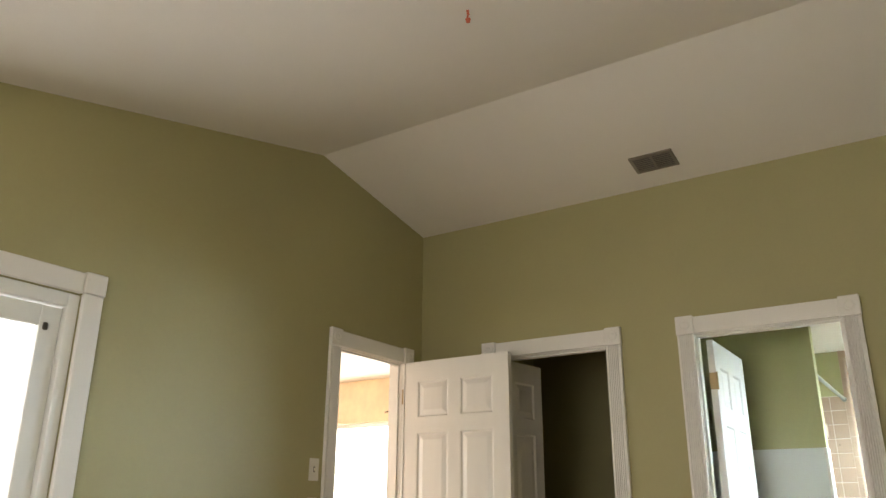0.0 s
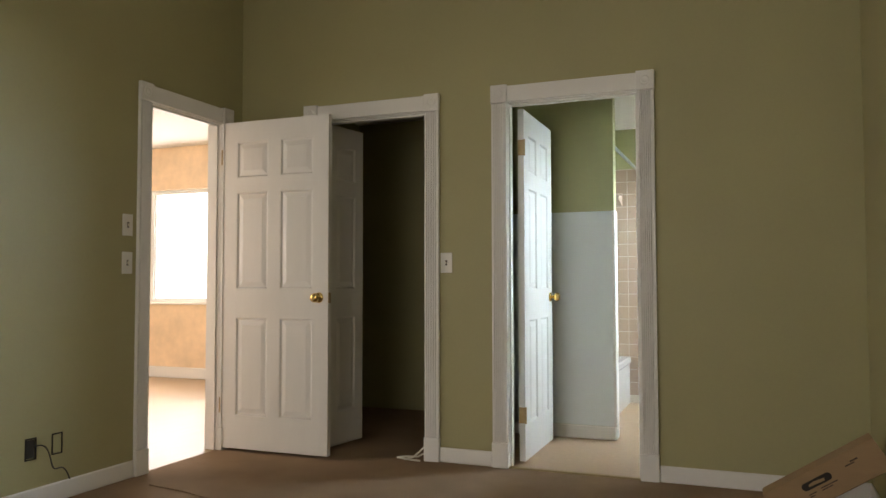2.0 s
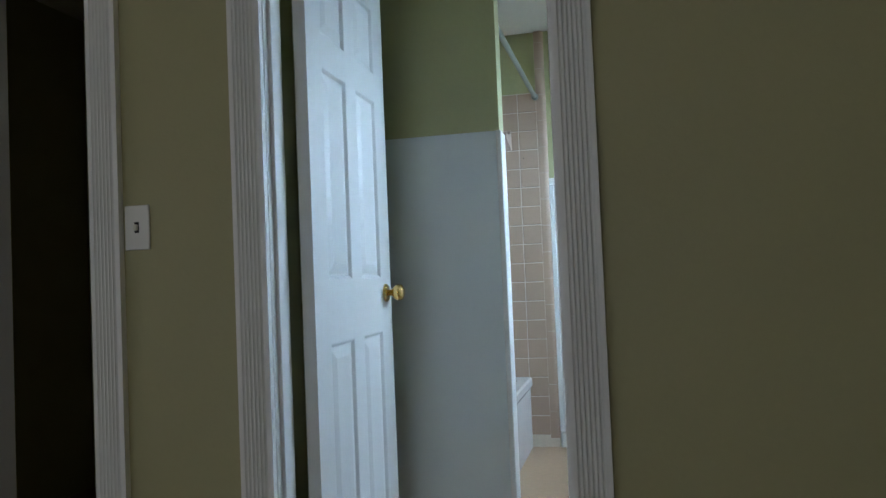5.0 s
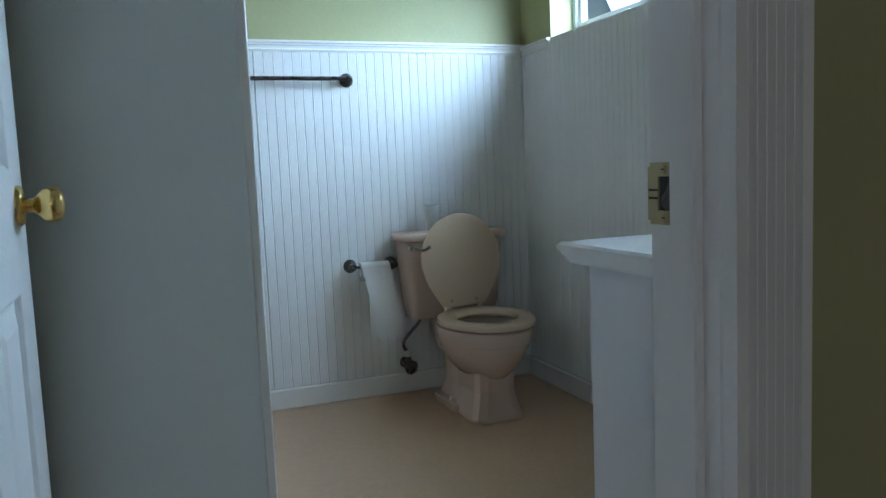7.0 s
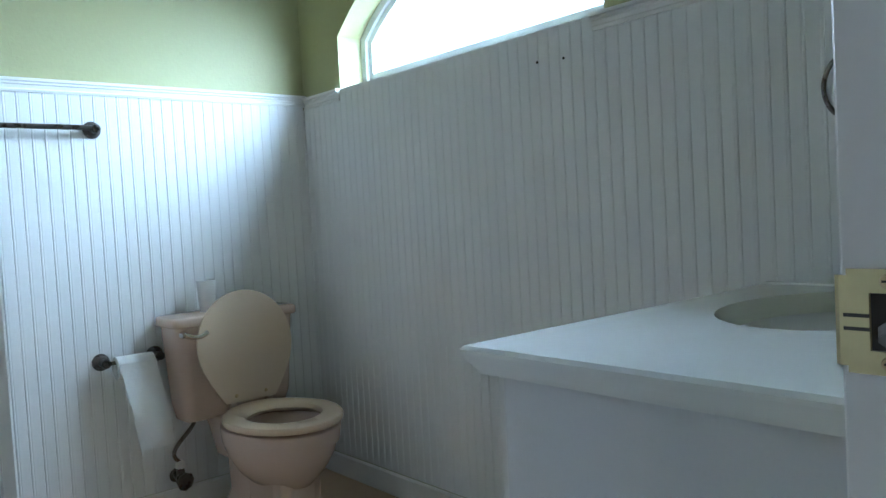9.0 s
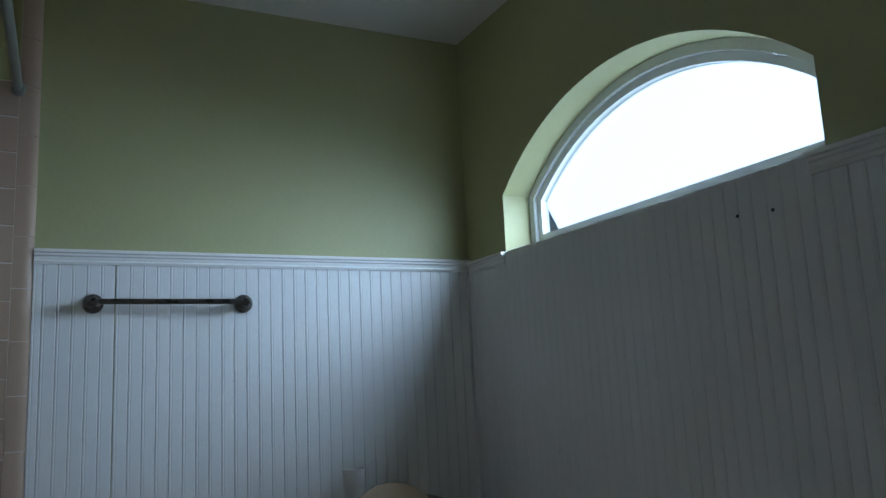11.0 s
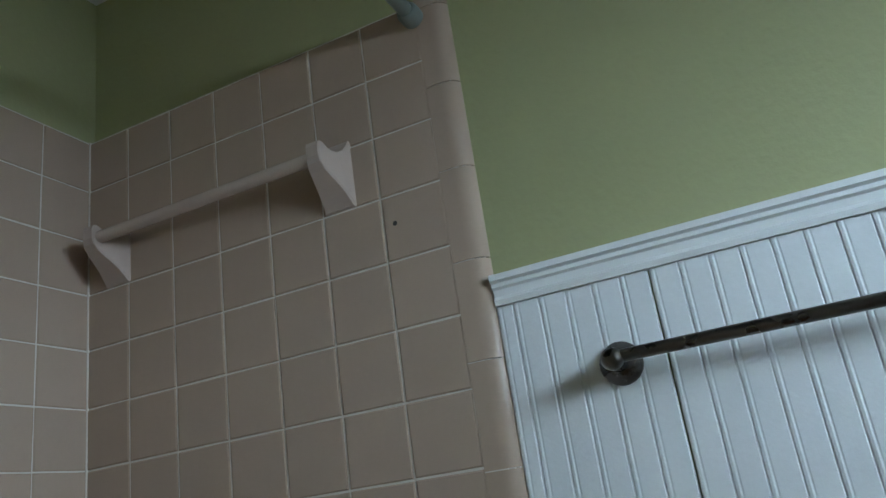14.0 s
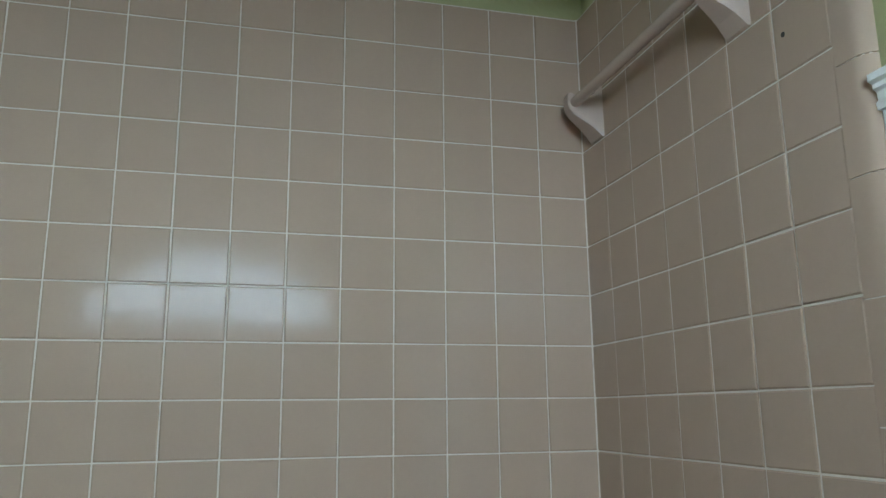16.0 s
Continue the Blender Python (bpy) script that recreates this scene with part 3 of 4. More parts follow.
part("wire", tube([(-0.063, -2.060, zc), (-0.060, -2.060, zc - 0.02), (-0.070, -2.055, zc - 0.035), (-0.058, -2.065, zc - 0.04)], 0.006, segs=8), REDWIRE, t)
part("cap", lathe([(0.004, 0), (0.010, 0.006), (0.007, 0.02), (0.002, 0.024)], (-0.058, -2.065, zc - 0.038), (0, 0, -1), segs=10), REDWIRE, t)

# ---- long carton leaning in the corner ----
t = thing("carton", (1.475, -0.47, 0), "long brown cardboard carton with printed marks, leaning in the corner", "carton", kind="local", turn=0.0001)
A = Matrix.Translation((0.0, 0.0, 0.0)) @ Matrix.Rotation(radians(-33), 4, "Y")


def carton_part(name, bm, material, label=""):
    bmesh.ops.transform(bm, matrix=A, verts=bm.verts[:])
    return part(name, bm, material, t, label)


carton_part("body", box((0.0, -0.06, 0.0), (0.50, 0.06, 0.140), 0.003), CARD)
carton_part("end_flap", box((-0.004, -0.058, 0.003), (0.0, 0.058, 0.137)), CARD)
slot = [(0.165 + 0.016 * math.cos(math.pi * (0.5 + k / 6)), 0.088 + 0.016 * math.sin(math.pi * (0.5 + k / 6))) for k in range(7)]
slot += [(0.265 + 0.016 * math.cos(math.pi * (-0.5 + k / 6)), 0.088 + 0.016 * math.sin(math.pi * (-0.5 + k / 6))) for k in range(7)]
# Nothing is cut here; a dark sheet paints the hand hole's shade.
carton_part("hand_hole", prism(slot, "y", -0.0615, -0.0595), HOLE, "dark slot-shaped sheet painting the shade in the hand hole")
carton_part("hand_hole_flap", prism([(0.178, 0.083), (0.246, 0.079), (0.250, 0.090), (0.206, 0.096), (0.180, 0.092)], "y", -0.0620, -0.0612), CARD, "torn cardboard flap")
for x0, x1, z0, z1 in ((0.158, 0.192, 0.052, 0.056), (0.158, 0.180, 0.043, 0.047), (0.215, 0.290, 0.056, 0.060), (0.215, 0.262, 0.047, 0.051), (0.345, 0.385, 0.088, 0.093), (0.372, 0.405, 0.096, 0.102), (0.050, 0.058, 0.038, 0.056)):
    carton_part("print_mark", box((x0, -0.0609, z0), (x1, -0.0596, z1)), INK)
carton_part("tape", box((0.004, -0.025, 0.1395), (0.30, 0.025, 0.1408)), CARD, "strip of brown packing tape")

# scrap of twine by the closet
pts = [(-0.52, -0.05, 0.006), (-0.47, -0.03, 0.02), (-0.44, 0.0, 0.05), (-0.42, 0.02, 0.075), (-0.43, 0.05, 0.03), (-0.47, 0.04, 0.008), (-0.55, 0.02, 0.007), (-0.58, -0.01, 0.006), (-0.50, -0.035, 0.006), (-0.42, -0.05, 0.006)]
solid("twine_scrap", tube(pts, 0.006, segs=6), IVORY, "tangled scrap of pale twine on the carpet", "twine", smooth=True)
solid("carpet_seam", tube([(-1.50, -1.02, 0.001), (-1.25, -1.06, 0.003), (-1.0, -1.13, 0.003), (-0.85, -1.16, 0.001)], 0.005, segs=6), CARPET, "frayed seam ridge in the brown carpet", "carpet seam", "structure")

# ---- bathroom: window ----
t = thing("window_arched", (XW + 0.13, (WIN[0] + WIN[1]) / 2, WIN[2]), "white framed arched window, blown out by daylight", "window", kind="structure")


def arch_ring(inset, x):
    """The outline of the arched opening, drawn in by inset."""
    y0, y1 = WIN[0] + inset, WIN[1] - inset
    pts = [Vector((x, y0, WIN[2] + inset)), Vector((x, y1, WIN[2] + inset))]
    for k in range(21):
        y = y1 + (y0 - y1) * k / 20
        pts.append(Vector((x, y, max(arch(y, -inset), WIN[2] + inset + 0.01))))
    return pts


def arch_frame(i0, i1, x0, x1):
    bm = bmesh.new()
    rings = [arch_ring(i0, x0), arch_ring(i1, x0), arch_ring(i1, x1), arch_ring(i0, x1)]
    vs = [[bm.verts.new(p) for p in r] for r in rings]
    n = len(vs[0])
    for a in range(4):
        q, s = vs[a], vs[(a + 1) % 4]
        for k in range(n):
            bm.faces.new((q[k], q[(k + 1) % n], s[(k + 1) % n], s[k]))
    return bm


part("window_frame", arch_frame(0.001, 0.030, XW + 0.105, XW + 0.165), VINYLFRAME, t)
part("window_sash", arch_frame(0.031, 0.055, XW + 0.118, XW + 0.150), VINYLFRAME, t)
bm = bmesh.new()
a, b = arch_ring(0.050, XW + 0.132), arch_ring(0.050, XW + 0.137)
loft([a, b], bm)
pane = part("pane", bm, GLASS, t)
pane.visible_shadow = False
part("window_sill", box((XW + 0.001, WIN[0] + 0.001, WIN[2] - 0.005), (XW + 0.104, WIN[1] - 0.001, WIN[2]), 0.001), TRIM, t)

# ---- wainscot: one board after another ----
BP = 0.0385


def bead_mesh(along, high, wide=BP):
    """One beaded board, its face towards the room, groove at both edges."""
    w, d = wide - 0.0004, 0.008
    prof = [(0, 0), (0, d - 0.0018), (0.0018, d - 0.0002), (0.0050, d + 0.0003), (0.0074, d - 0.0007), (0.0095, d), (w - 0.0015, d), (w, d - 0.0020), (w, 0)]
    if along == "x":
        bm = prism([(p, -q) for p, q in prof], "z", 0, high)
    else:
        bm = prism([(-q, p) for p, q in prof], "z", 0, high)
    return finish(bm, "bead_board", BEAD, False)


RAIL_N = RAIL + 0.012
BN = RAIL_N - 0.085 - 0.040
mx, my = bead_mesh("x", BN), bead_mesh("y", RAIL - 0.085 - 0.040)
my_tall = bead_mesh("y", RAIL - 0.085 - 0.004)
t = thing("wainscot_north", (PX + 0.02, D, 0.085), "white beadboard wainscot with a visible sheet seam", "wainscot", kind="structure")
x = XW - 0.0085 - BP
while x > 0.552:
    shared_piece("bead_board", mx, (x, D, 0.085), t)
    if abs(x - 0.762) < BP / 2:
        x -= 0.0022
    x -= BP
x += BP
shared_piece("bead_board", bead_mesh("x", BN, x - 0.5435), (0.5432, D, 0.085), t)
t = thing("wainscot_east", (XW, 0.13, 0.085), "white beadboard wainscot under the arched window", "wainscot", kind="structure")
y = D - 0.0085 - BP
while y > T:
    under = WIN[0] - 0.003 < y and y + BP < WIN[1] + 0.003
    shared_piece("bead_board", my_tall if under else my, (XW, y, 0.085), t)
    y -= BP
part("corner_bead", box((XW - 0.0135, D - 0.0135, 0.085), (XW - 0.007, D - 0.007, RAIL - 0.047)), BEAD, t)
t = thing("wainscot_partition", (0.0, PY, 0.085), "smooth white painted panelling on the partition", "wainscot", kind="structure")
mp2 = finish(prism([(0, 0), (0, -0.00595), (0.0006, -0.006), (BP - 0.0006, -0.006), (BP, -0.00595), (BP, 0)], "z", 0, RAIL - 0.085), "bead_board", PANEL, False)
x = PX - 0.012 - 20 * BP
while x < PX - 0.03:
    shared_piece("bead_board", mp2, (x, PY, 0.085), t)
    x += BP
part("corner_trim", box((PX - 0.012, PY - 0.009, 0.0), (PX + 0.008, PY + 0.022, RAIL + 0.002), 0.003), TRIM, t)
part("end_cap", box((PX, PY + 0.022, 0.0), (PX + 0.006, PY + T, RAIL), 0.002), TRIM, t)


def chair_rail(name, lo, hi, axis, sign, label):
    """Stepped rail along an axis; sign: towards the room."""
    z = RAIL_N if axis == "x" else RAIL
    prof = [(0, z - 0.046), (0.014, z - 0.046), (0.016, z - 0.038), (0.012, z - 0.033), (0.013, z - 0.023), (0.018, z - 0.020), (0.018, z - 0.014), (0.024, z - 0.011), (0.024, z - 0.002), (0, z - 0.001)]
    if axis == "x":
        bm = prism([(D + sign * p, q) for p, q in prof], "x", lo, hi)
    else:
        bm = prism([(XW + sign * p, q) for p, q in prof], "y", lo, hi)
    solid(name, bm, TRIM, label, "chair rail", "structure")


chair_rail("trim_rail_north", 0.5445, XW - 0.002, "x", -1, "white moulded chair rail on the wainscot")
kmax = int((D - 0.0085 - WIN[0] + 0.003) / BP)
kmin = math.ceil((D - 0.0085 - WIN[1] - 0.003) / BP)
chair_rail("trim_rail_east", T + 0.002, D - 0.0085 - kmax * BP - 0.001, "y", -1, "white moulded chair rail beside the window")
chair_rail("trim_rail_corner", D - 0.0085 - kmin * BP + 0.001, D - 0.026, "y", -1, "short white chair rail between window and corner")

# ---- tub alcove tiles ----
PH = 0.108                    # tile pitch


def tile_mesh(w, h, d, normal):
    e = 0.0022
    rings = []
    for ins, out in ((0.0, 0.0), (0.0, d - 0.0015), (e, d)):
        rings.append([(ins, out, ins), (w - ins, out, ins), (w - ins, out, h - ins), (ins, out, h - ins)])
    def place(p):
        return Vector((p[0], -p[1], p[2])) if normal == "y" else Vector((p[1], p[0], p[2]))
    return finish(loft([[place(p) for p in r] for r in rings]), "tile", TILE, False)


G = 0.0030
far = tile_mesh(PH - G, PH - G, 0.0075, "y")
side = tile_mesh(PH - G, PH - G, 0.0075, "x")
DT = D - 0.010                # bed of the end wall's tiles
TW = 0.490                    # where the square tiles end and the rounded ones begin
bull = prism([(0, 0), (0, -0.0078), (0.024, -0.0078), (0.031, -0.0074), (0.037, -0.0062), (0.0425, -0.0040), (0.047, -0.0008), (0.0505, 0.0035), (0.0528, 0.0075), (0.0538, 0.0098), (0.026, 0.0098), (0.026, 0)], "z", 0, 0.150 - 0.0016)
bull = finish(bull, "bullnose_tile", TILE, True)
t = thing("tiling_north", (TW, D, 0), "beige glazed square wall tiles with pale grout", "wall tiles", kind="structure")
part("grout", box((XT, DT - 0.0058, 0), (TW + 0.020, D - 0.0005, TILE_TOP)), GROUT, t)
part("grout", box((TW, DT - 0.0058, TILE_TOP), (TW + 0.020, D - 0.0005, BZ)), GROUT, t)
for x0, x1, out in ((0.020, 0.034, -0.0062), (0.034, 0.043, -0.0032), (0.043, 0.049, 0.0020)):
    part("grout", box((TW + x0, DT + out, 0), (TW + x1, D - 0.0005, BZ)), GROUT, t)
z = TILE_TOP - PH
while z > -0.02:
    for k in range(7):
        shared_piece("tile", far, (TW - (k + 1) * PH + G, DT - 0.0004, max(z, 0.0)), t, 0.3)
    z -= PH
z = 1.400 - 0.150 * 9
while z < BZ - 0.02:
    if z > -0.01:
        shared_piece("bullnose_tile", bull, (TW + 0.001, DT - 0.0004, max(z, 0)), t)
    z += 0.150
t = thing("tiling_west", (XT, 1.8, 0), "beige glazed square tiles over the tub", "wall tiles", kind="structure")
part("grout", box((XT + 0.0005, PY + T, 0.36), (XT + 0.0058, DT - 0.006, TILE_TOP)), GROUT, t)
part("corner_grout", box((XT + 0.006, DT - 0.0105, 0.36), (XT + 0.0098, DT - 0.0062, TILE_TOP)), GROUT, t)
z = TILE_TOP - PH
while z > 0.34:
    for k in range(14):
        shared_piece("tile", side, (XT + 0.0004, DT - 0.008 - (k + 1) * PH + G, z), t, 0.3)
    z -= PH
# Dark discs on the surface, painting the shade inside the screw holes.
solid("screw_hole", lathe([(0.004, 0), (0.004, 0.0012)], (0.405, DT - 0.0075, 1.640), (0, -1, 0), segs=10), HOLE, "small dark disc painting the shade in a tile's screw hole", "screw hole")
for y, z in ((1.357, 1.416), (1.262, 1.410)):
    solid("screw_hole", lathe([(0.004, 0), (0.004, 0.0012)], (XW - 0.008, y, z), (-1, 0, 0), segs=10), HOLE, "small dark disc painting the shade in a beadboard screw hole", "screw hole")

# ceramic towel bar in the tub alcove
t = thing("ceramic_towel_bar", (0.13, D, 1.73), "beige glazed ceramic towel bar on two flared brackets", "towel bar")
flare = [(0.007, 0.108), (0.011, 0.107), (0.017, 0.097), (0.026, 0.087), (0.038, 0.081), (0.050, 0.080), (0.062, 0.084), (0.071, 0.090), (0.077, 0.089),
         (0.080, 0.082), (0.080, 0.066), (0.077, 0.056), (0.068, 0.046), (0.055, 0.037), (0.042, 0.029), (0.030, 0.020), (0.019, 0.009), (0.012, 0.001), (0.007, 0.0)]
for x0, x1 in ((-0.212, -0.148), (0.279, 0.343)):
    secs = []
    for edge, inward, shrink in ((x0, 1, 0.003), (x0, 1, 0.0), (x1, -1, 0.0), (x1, -1, 0.003)):
        lip = 0.0 if shrink else 0.002
        secs.append([Vector((edge + inward * (0.24 * out + lip), DT - out + (shrink if out > 0.01 else 0), 1.689 + 1.1 * zz + (shrink if zz < 0.05 else -shrink))) for out, zz in flare])
    part("bracket", loft(secs), CERAMIC, t)
part("bar", tube([(-0.166, DT - 0.064, 1.766), (0.298, DT - 0.064, 1.766)], 0.0115, segs=16), CERAMIC, t, "", True)

# shower rod
t = thing("shower_rod", (0.487, 1.9, 1.99), "grey metal shower curtain rod between the alcove walls", "shower rod")
part("rod", tube([(0.487, PY + T + 0.004, 1.985), (0.487, DT - 0.012, 1.985)], 0.0125, segs=16), RODM, t, "", True)
for y0, s in ((DT - 0.0085, -1), (PY + T + 0.001, 1)):
    part("end_socket", lathe([(0.019, 0.0), (0.019, 0.020), (0.016, 0.028), (0.0135, 0.030)], (0.487, y0, 1.985), (0, s, 0)), RODM, t, "", True)

# bathtub
t = thing("bathtub", (0.10, 1.87, 0), "white enamel bathtub with a straight apron", "bathtub")
TX1, TY0, TY1, TZ = 0.400, PY + T + 0.003, DT - 0.009, 0.395
cx, cy = (XT + 0.008 + TX1) / 2, (TY0 + TY1) / 2
hx, hy = (TX1 - XT - 0.008) / 2, (TY1 - TY0) / 2


def rrect(hx, hy, z, r, n=5):
    pts = []
    for sx, sy, a0 in ((1, 1, 0), (-1, 1, 90), (-1, -1, 180), (1, -1, 270)):
        for k in range(n):
            a = radians(a0 + 90 * k / (n - 1))
            pts.append(Vector((cx + sx * (hx - r) + r * math.cos(a), cy + sy * (hy - r) + r * math.sin(a), z)))
    return pts


bm = loft([rrect(hx - 0.012, hy, 0.0, 0.01), rrect(hx - 0.012, hy, 0.33, 0.01), rrect(hx, hy, 0.35, 0.01), rrect(hx, hy, TZ - 0.01, 0.012), rrect(hx - 0.01, hy - 0.01, TZ, 0.012), rrect(hx - 0.06, hy - 0.07, TZ, 0.10), rrect(hx - 0.075, hy - 0.09, TZ - 0.03, 0.10), rrect(hx - 0.11, hy - 0.16, 0.10, 0.09), rrect(hx - 0.15, hy - 0.24, 0.07, 0.08)])
part("basin", bm, TUBM, t, "", False)

# ---- towel bar, paper holder ----


def rosette(parent, x, z, reach, y0=D - 0.0085):
    p = part("mount", lathe([(0.029, 0.0), (0.029, 0.004), (0.027, 0.008), (0.022, 0.011), (0.020, 0.016), (0.013, 0.020), (0.011, reach - 0.012), (0.014, reach - 0.006), (0.0145, reach + 0.006), (0.009, reach + 0.013), (0.003, reach + 0.014)], (x, y0, z), (0, -1, 0)), NICKEL, parent, "", True)
    return p


t = thing("towel_bar", (0.92, D, 1.358), "dark brushed nickel towel bar with round mounts", "towel bar")
for x in (0.702, 1.138):
    rosette(t, x, 1.356, 0.050)
part("bar", tube([(0.702, D - 0.0585, 1.358), (1.138, D - 0.0585, 1.358)], 0.0085, segs=14), NICKEL, t, "", True)

t = thing("toilet_paper_holder", (1.205, D, 0.576), "dark nickel toilet paper holder on the beadboard", "paper holder")
for x in (1.112, 1.292):
    rosette(t, x, 0.576, 0.060)
part("spindle", tube([(1.112, D - 0.0685, 0.576), (1.292, D - 0.0685, 0.576)], 0.007, segs=10), NICKEL, t, "", True)
t = thing("toilet_paper_roll", (1.205, D - 0.07, 0.55), "white toilet paper roll with a long hanging sheet", "toilet paper")
RR = 0.040
YC, ZC = D - 0.072, 0.556
bm = bmesh.new()
ring_o = [(math.cos(2 * math.pi * k / 28), math.sin(2 * math.pi * k / 28)) for k in range(28)]
vs = [[bm.verts.new((xx, YC + r * c, ZC + r * s)) for c, s in ring_o] for xx, r in ((1.140, RR), (1.262, RR), (1.262, 0.019), (1.140, 0.019))]
for a in range(4):
    q, s = vs[a], vs[(a + 1) % 4]
    for k in range(28):
        bm.faces.new((q[k], q[(k + 1) % 28], s[(k + 1) % 28], s[k]))
part("roll", bm, PAPER, t)
secs = []
for k in range(14):
    f = k / 13
    zz = ZC + 0.02 - 0.30 * f
    yy = YC - RR - 0.003 - 0.012 * math.sin(f * 2.4) + 0.004 * math.sin(9 * f)
    dx = 0.045 * f
    secs.append([Vector((1.141 + dx, yy, zz)), Vector((1.200 + dx, yy - 0.006 * f, zz)), Vector((1.261 + dx, yy + 0.004 * f, zz)), Vector((1.261 + dx, yy + 0.0055 * f + 0.0012, zz)), Vector((1.200 + dx, yy - 0.006 * f + 0.0012, zz)), Vector((1.141 + dx, yy + 0.0012, zz))])
part("hanging_sheet", loft(secs), PAPER, t, "hanging tissue sheet", True)

# ---- toilet ----
QX = 1.535
t = thing("toilet", (QX, 2.3, 0), "beige porcelain toilet with its seat cover raised", "toilet")


def rbox(x0, x1, y0, y1, z, r, n=4):
    c0, c1, h0, h1 = (x0 + x1) / 2, (y0 + y1) / 2, (x1 - x0) / 2, (y1 - y0) / 2
    pts = []
    for sx, sy, a0 in ((1, 1, 0), (-1, 1, 90), (-1, -1, 180), (1, -1, 270)):
        for k in range(n):
            a = radians(a0 + 90 * k / (n - 1))
            pts.append(Vector((c0 + sx * (h0 - r) + r * math.cos(a), c1 + sy * (h1 - r) + r * math.sin(a), z)))
    return pts


tk0, tk1 = QX - 0.245, QX + 0.225
part("tank", loft([rbox(tk0 + 0.045, tk1 - 0.045, 2.465, 2.600, 0.345, 0.03), rbox(tk0 + 0.030, tk1 - 0.030, 2.445, 2.605, 0.40, 0.04), rbox(tk0 + 0.012, tk1 - 0.012, 2.428, 2.607, 0.675, 0.04)]), BISQUE, t, "", True)
part("tank_lid", loft([rbox(tk0 + 0.004, tk1 - 0.004, 2.421, 2.610, 0.677, 0.030), rbox(tk0, tk1, 2.417, 2.612, 0.681, 0.032), rbox(tk0, tk1, 2.417, 2.612, 0.702, 0.032), rbox(tk0 + 0.004, tk1 - 0.004, 2.421, 2.608, 0.708, 0.030), rbox(tk0 + 0.014, tk1 - 0.014, 2.431, 2.60, 0.711, 0.026)]), BISQUE, t, "", True)
lever = part("flush_lever", lathe([(0.013, 0), (0.013, 0.006), (0.007, 0.012), (0.007, 0.018)], (tk0 + 0.034, 2.431, 0.655), (0, -1, 0)), CHROME, t, "chrome flush lever", True)
part("lever_arm", tube([(tk0 + 0.034, 2.408, 0.655), (tk0 + 0.054, 2.402, 0.646), (tk0 + 0.082, 2.400, 0.643), (tk0 + 0.108, 2.404, 0.655)], [0.009, 0.008, 0.008, 0.011], segs=8), CHROME, lever, "", True)


def bowl_ring(z, rx, yf, yb, n=30, pinch=0.0):
    """Egg outline: rounded at the front, flatter at the back."""
    pts = []
    cyy = yb - (yb - yf) * 0.46
    for k in range(n):
        a = 2 * math.pi * k / n
        c, s = math.cos(a), math.sin(a)
        yy = cyy + (s * (yb - cyy) if s > 0 else s * (cyy - yf))
        wid = rx * (1 - 0.10 * max(0, s)) * (1 - pinch * max(0, -s))
        pts.append(Vector((QX + wid * c, yy, z)))
    return pts


bowl = loft([bowl_ring(0.150, 0.060, 2.09, 2.36), bowl_ring(0.165, 0.088, 2.055, 2.40), bowl_ring(0.195, 0.118, 2.022, 2.41), bowl_ring(0.235, 0.148, 1.990, 2.42), bowl_ring(0.275, 0.167, 1.968, 2.43), bowl_ring(0.300, 0.169, 1.966, 2.43), bowl_ring(0.304, 0.180, 1.953, 2.43), bowl_ring(0.352, 0.186, 1.945, 2.43), bowl_ring(0.358, 0.182, 1.950, 2.43), bowl_ring(0.358, 0.140, 1.985, 2.32), bowl_ring(0.30, 0.120, 2.01, 2.30), bowl_ring(0.20, 0.060, 2.08, 2.22)])
part("bowl", bowl, BISQUE, t, "", True)
part("shelf", loft([rbox(QX - 0.075, QX + 0.075, 2.36, 2.55, 0.20, 0.02), rbox(QX - 0.092, QX + 0.092, 2.36, 2.58, 0.30, 0.03), rbox(QX - 0.105, QX + 0.105, 2.36, 2.59, 0.352, 0.03)]), BISQUE, t, "", True)
ped = []
for z, rx, yf, yb, r in ((0.0, 0.108, 2.045, 2.32, 0.045), (0.012, 0.108, 2.045, 2.32, 0.045), (0.055, 0.096, 2.058, 2.31, 0.045), (0.11, 0.084, 2.070, 2.31, 0.042), (0.185, 0.084, 2.066, 2.32, 0.040)):
    ped.append(rbox(QX - rx, QX + rx, yf, yb, z, r, 3))
part("pedestal", loft(ped), BISQUE, t, "", False)
ped = []
for z, rx, yf, yb in ((0.0, 0.124, 2.22, 2.49), (0.028, 0.122, 2.222, 2.488), (0.036, 0.098, 2.24, 2.47), (0.10, 0.080, 2.25, 2.45), (0.21, 0.085, 2.24, 2.45)):
    ped.append(rbox(QX - rx, QX + rx, yf, yb, z, 0.030))
part("foot", loft(ped), BISQUE, t, "", True)
for sx in (-1, 1):
    part("bolt_cap", lathe([(0.014, 0), (0.013, 0.010), (0.007, 0.018), (0.002, 0.020)], (QX + sx * 0.106, 2.30, 0.030), (0, 0, 1), segs=12), SEATM, t, "", True)
part("water", loft([bowl_ring(0.225, 0.085, 2.05, 2.25), bowl_ring(0.230, 0.088, 2.05, 2.255)]), DARKWATER, t, "dark water in the bowl")


def seat_ring(bm, rings):
    vs = [[bm.verts.new(p) for p in r] for r in rings]
    n = len(vs[0])
    for a in range(len(vs)):
        q, s = vs[a], vs[(a + 1) % len(vs)]
        for k in range(n):
            bm.faces.new((q[k], q[(k + 1) % n], s[(k + 1) % n], s[k]))
    return bm


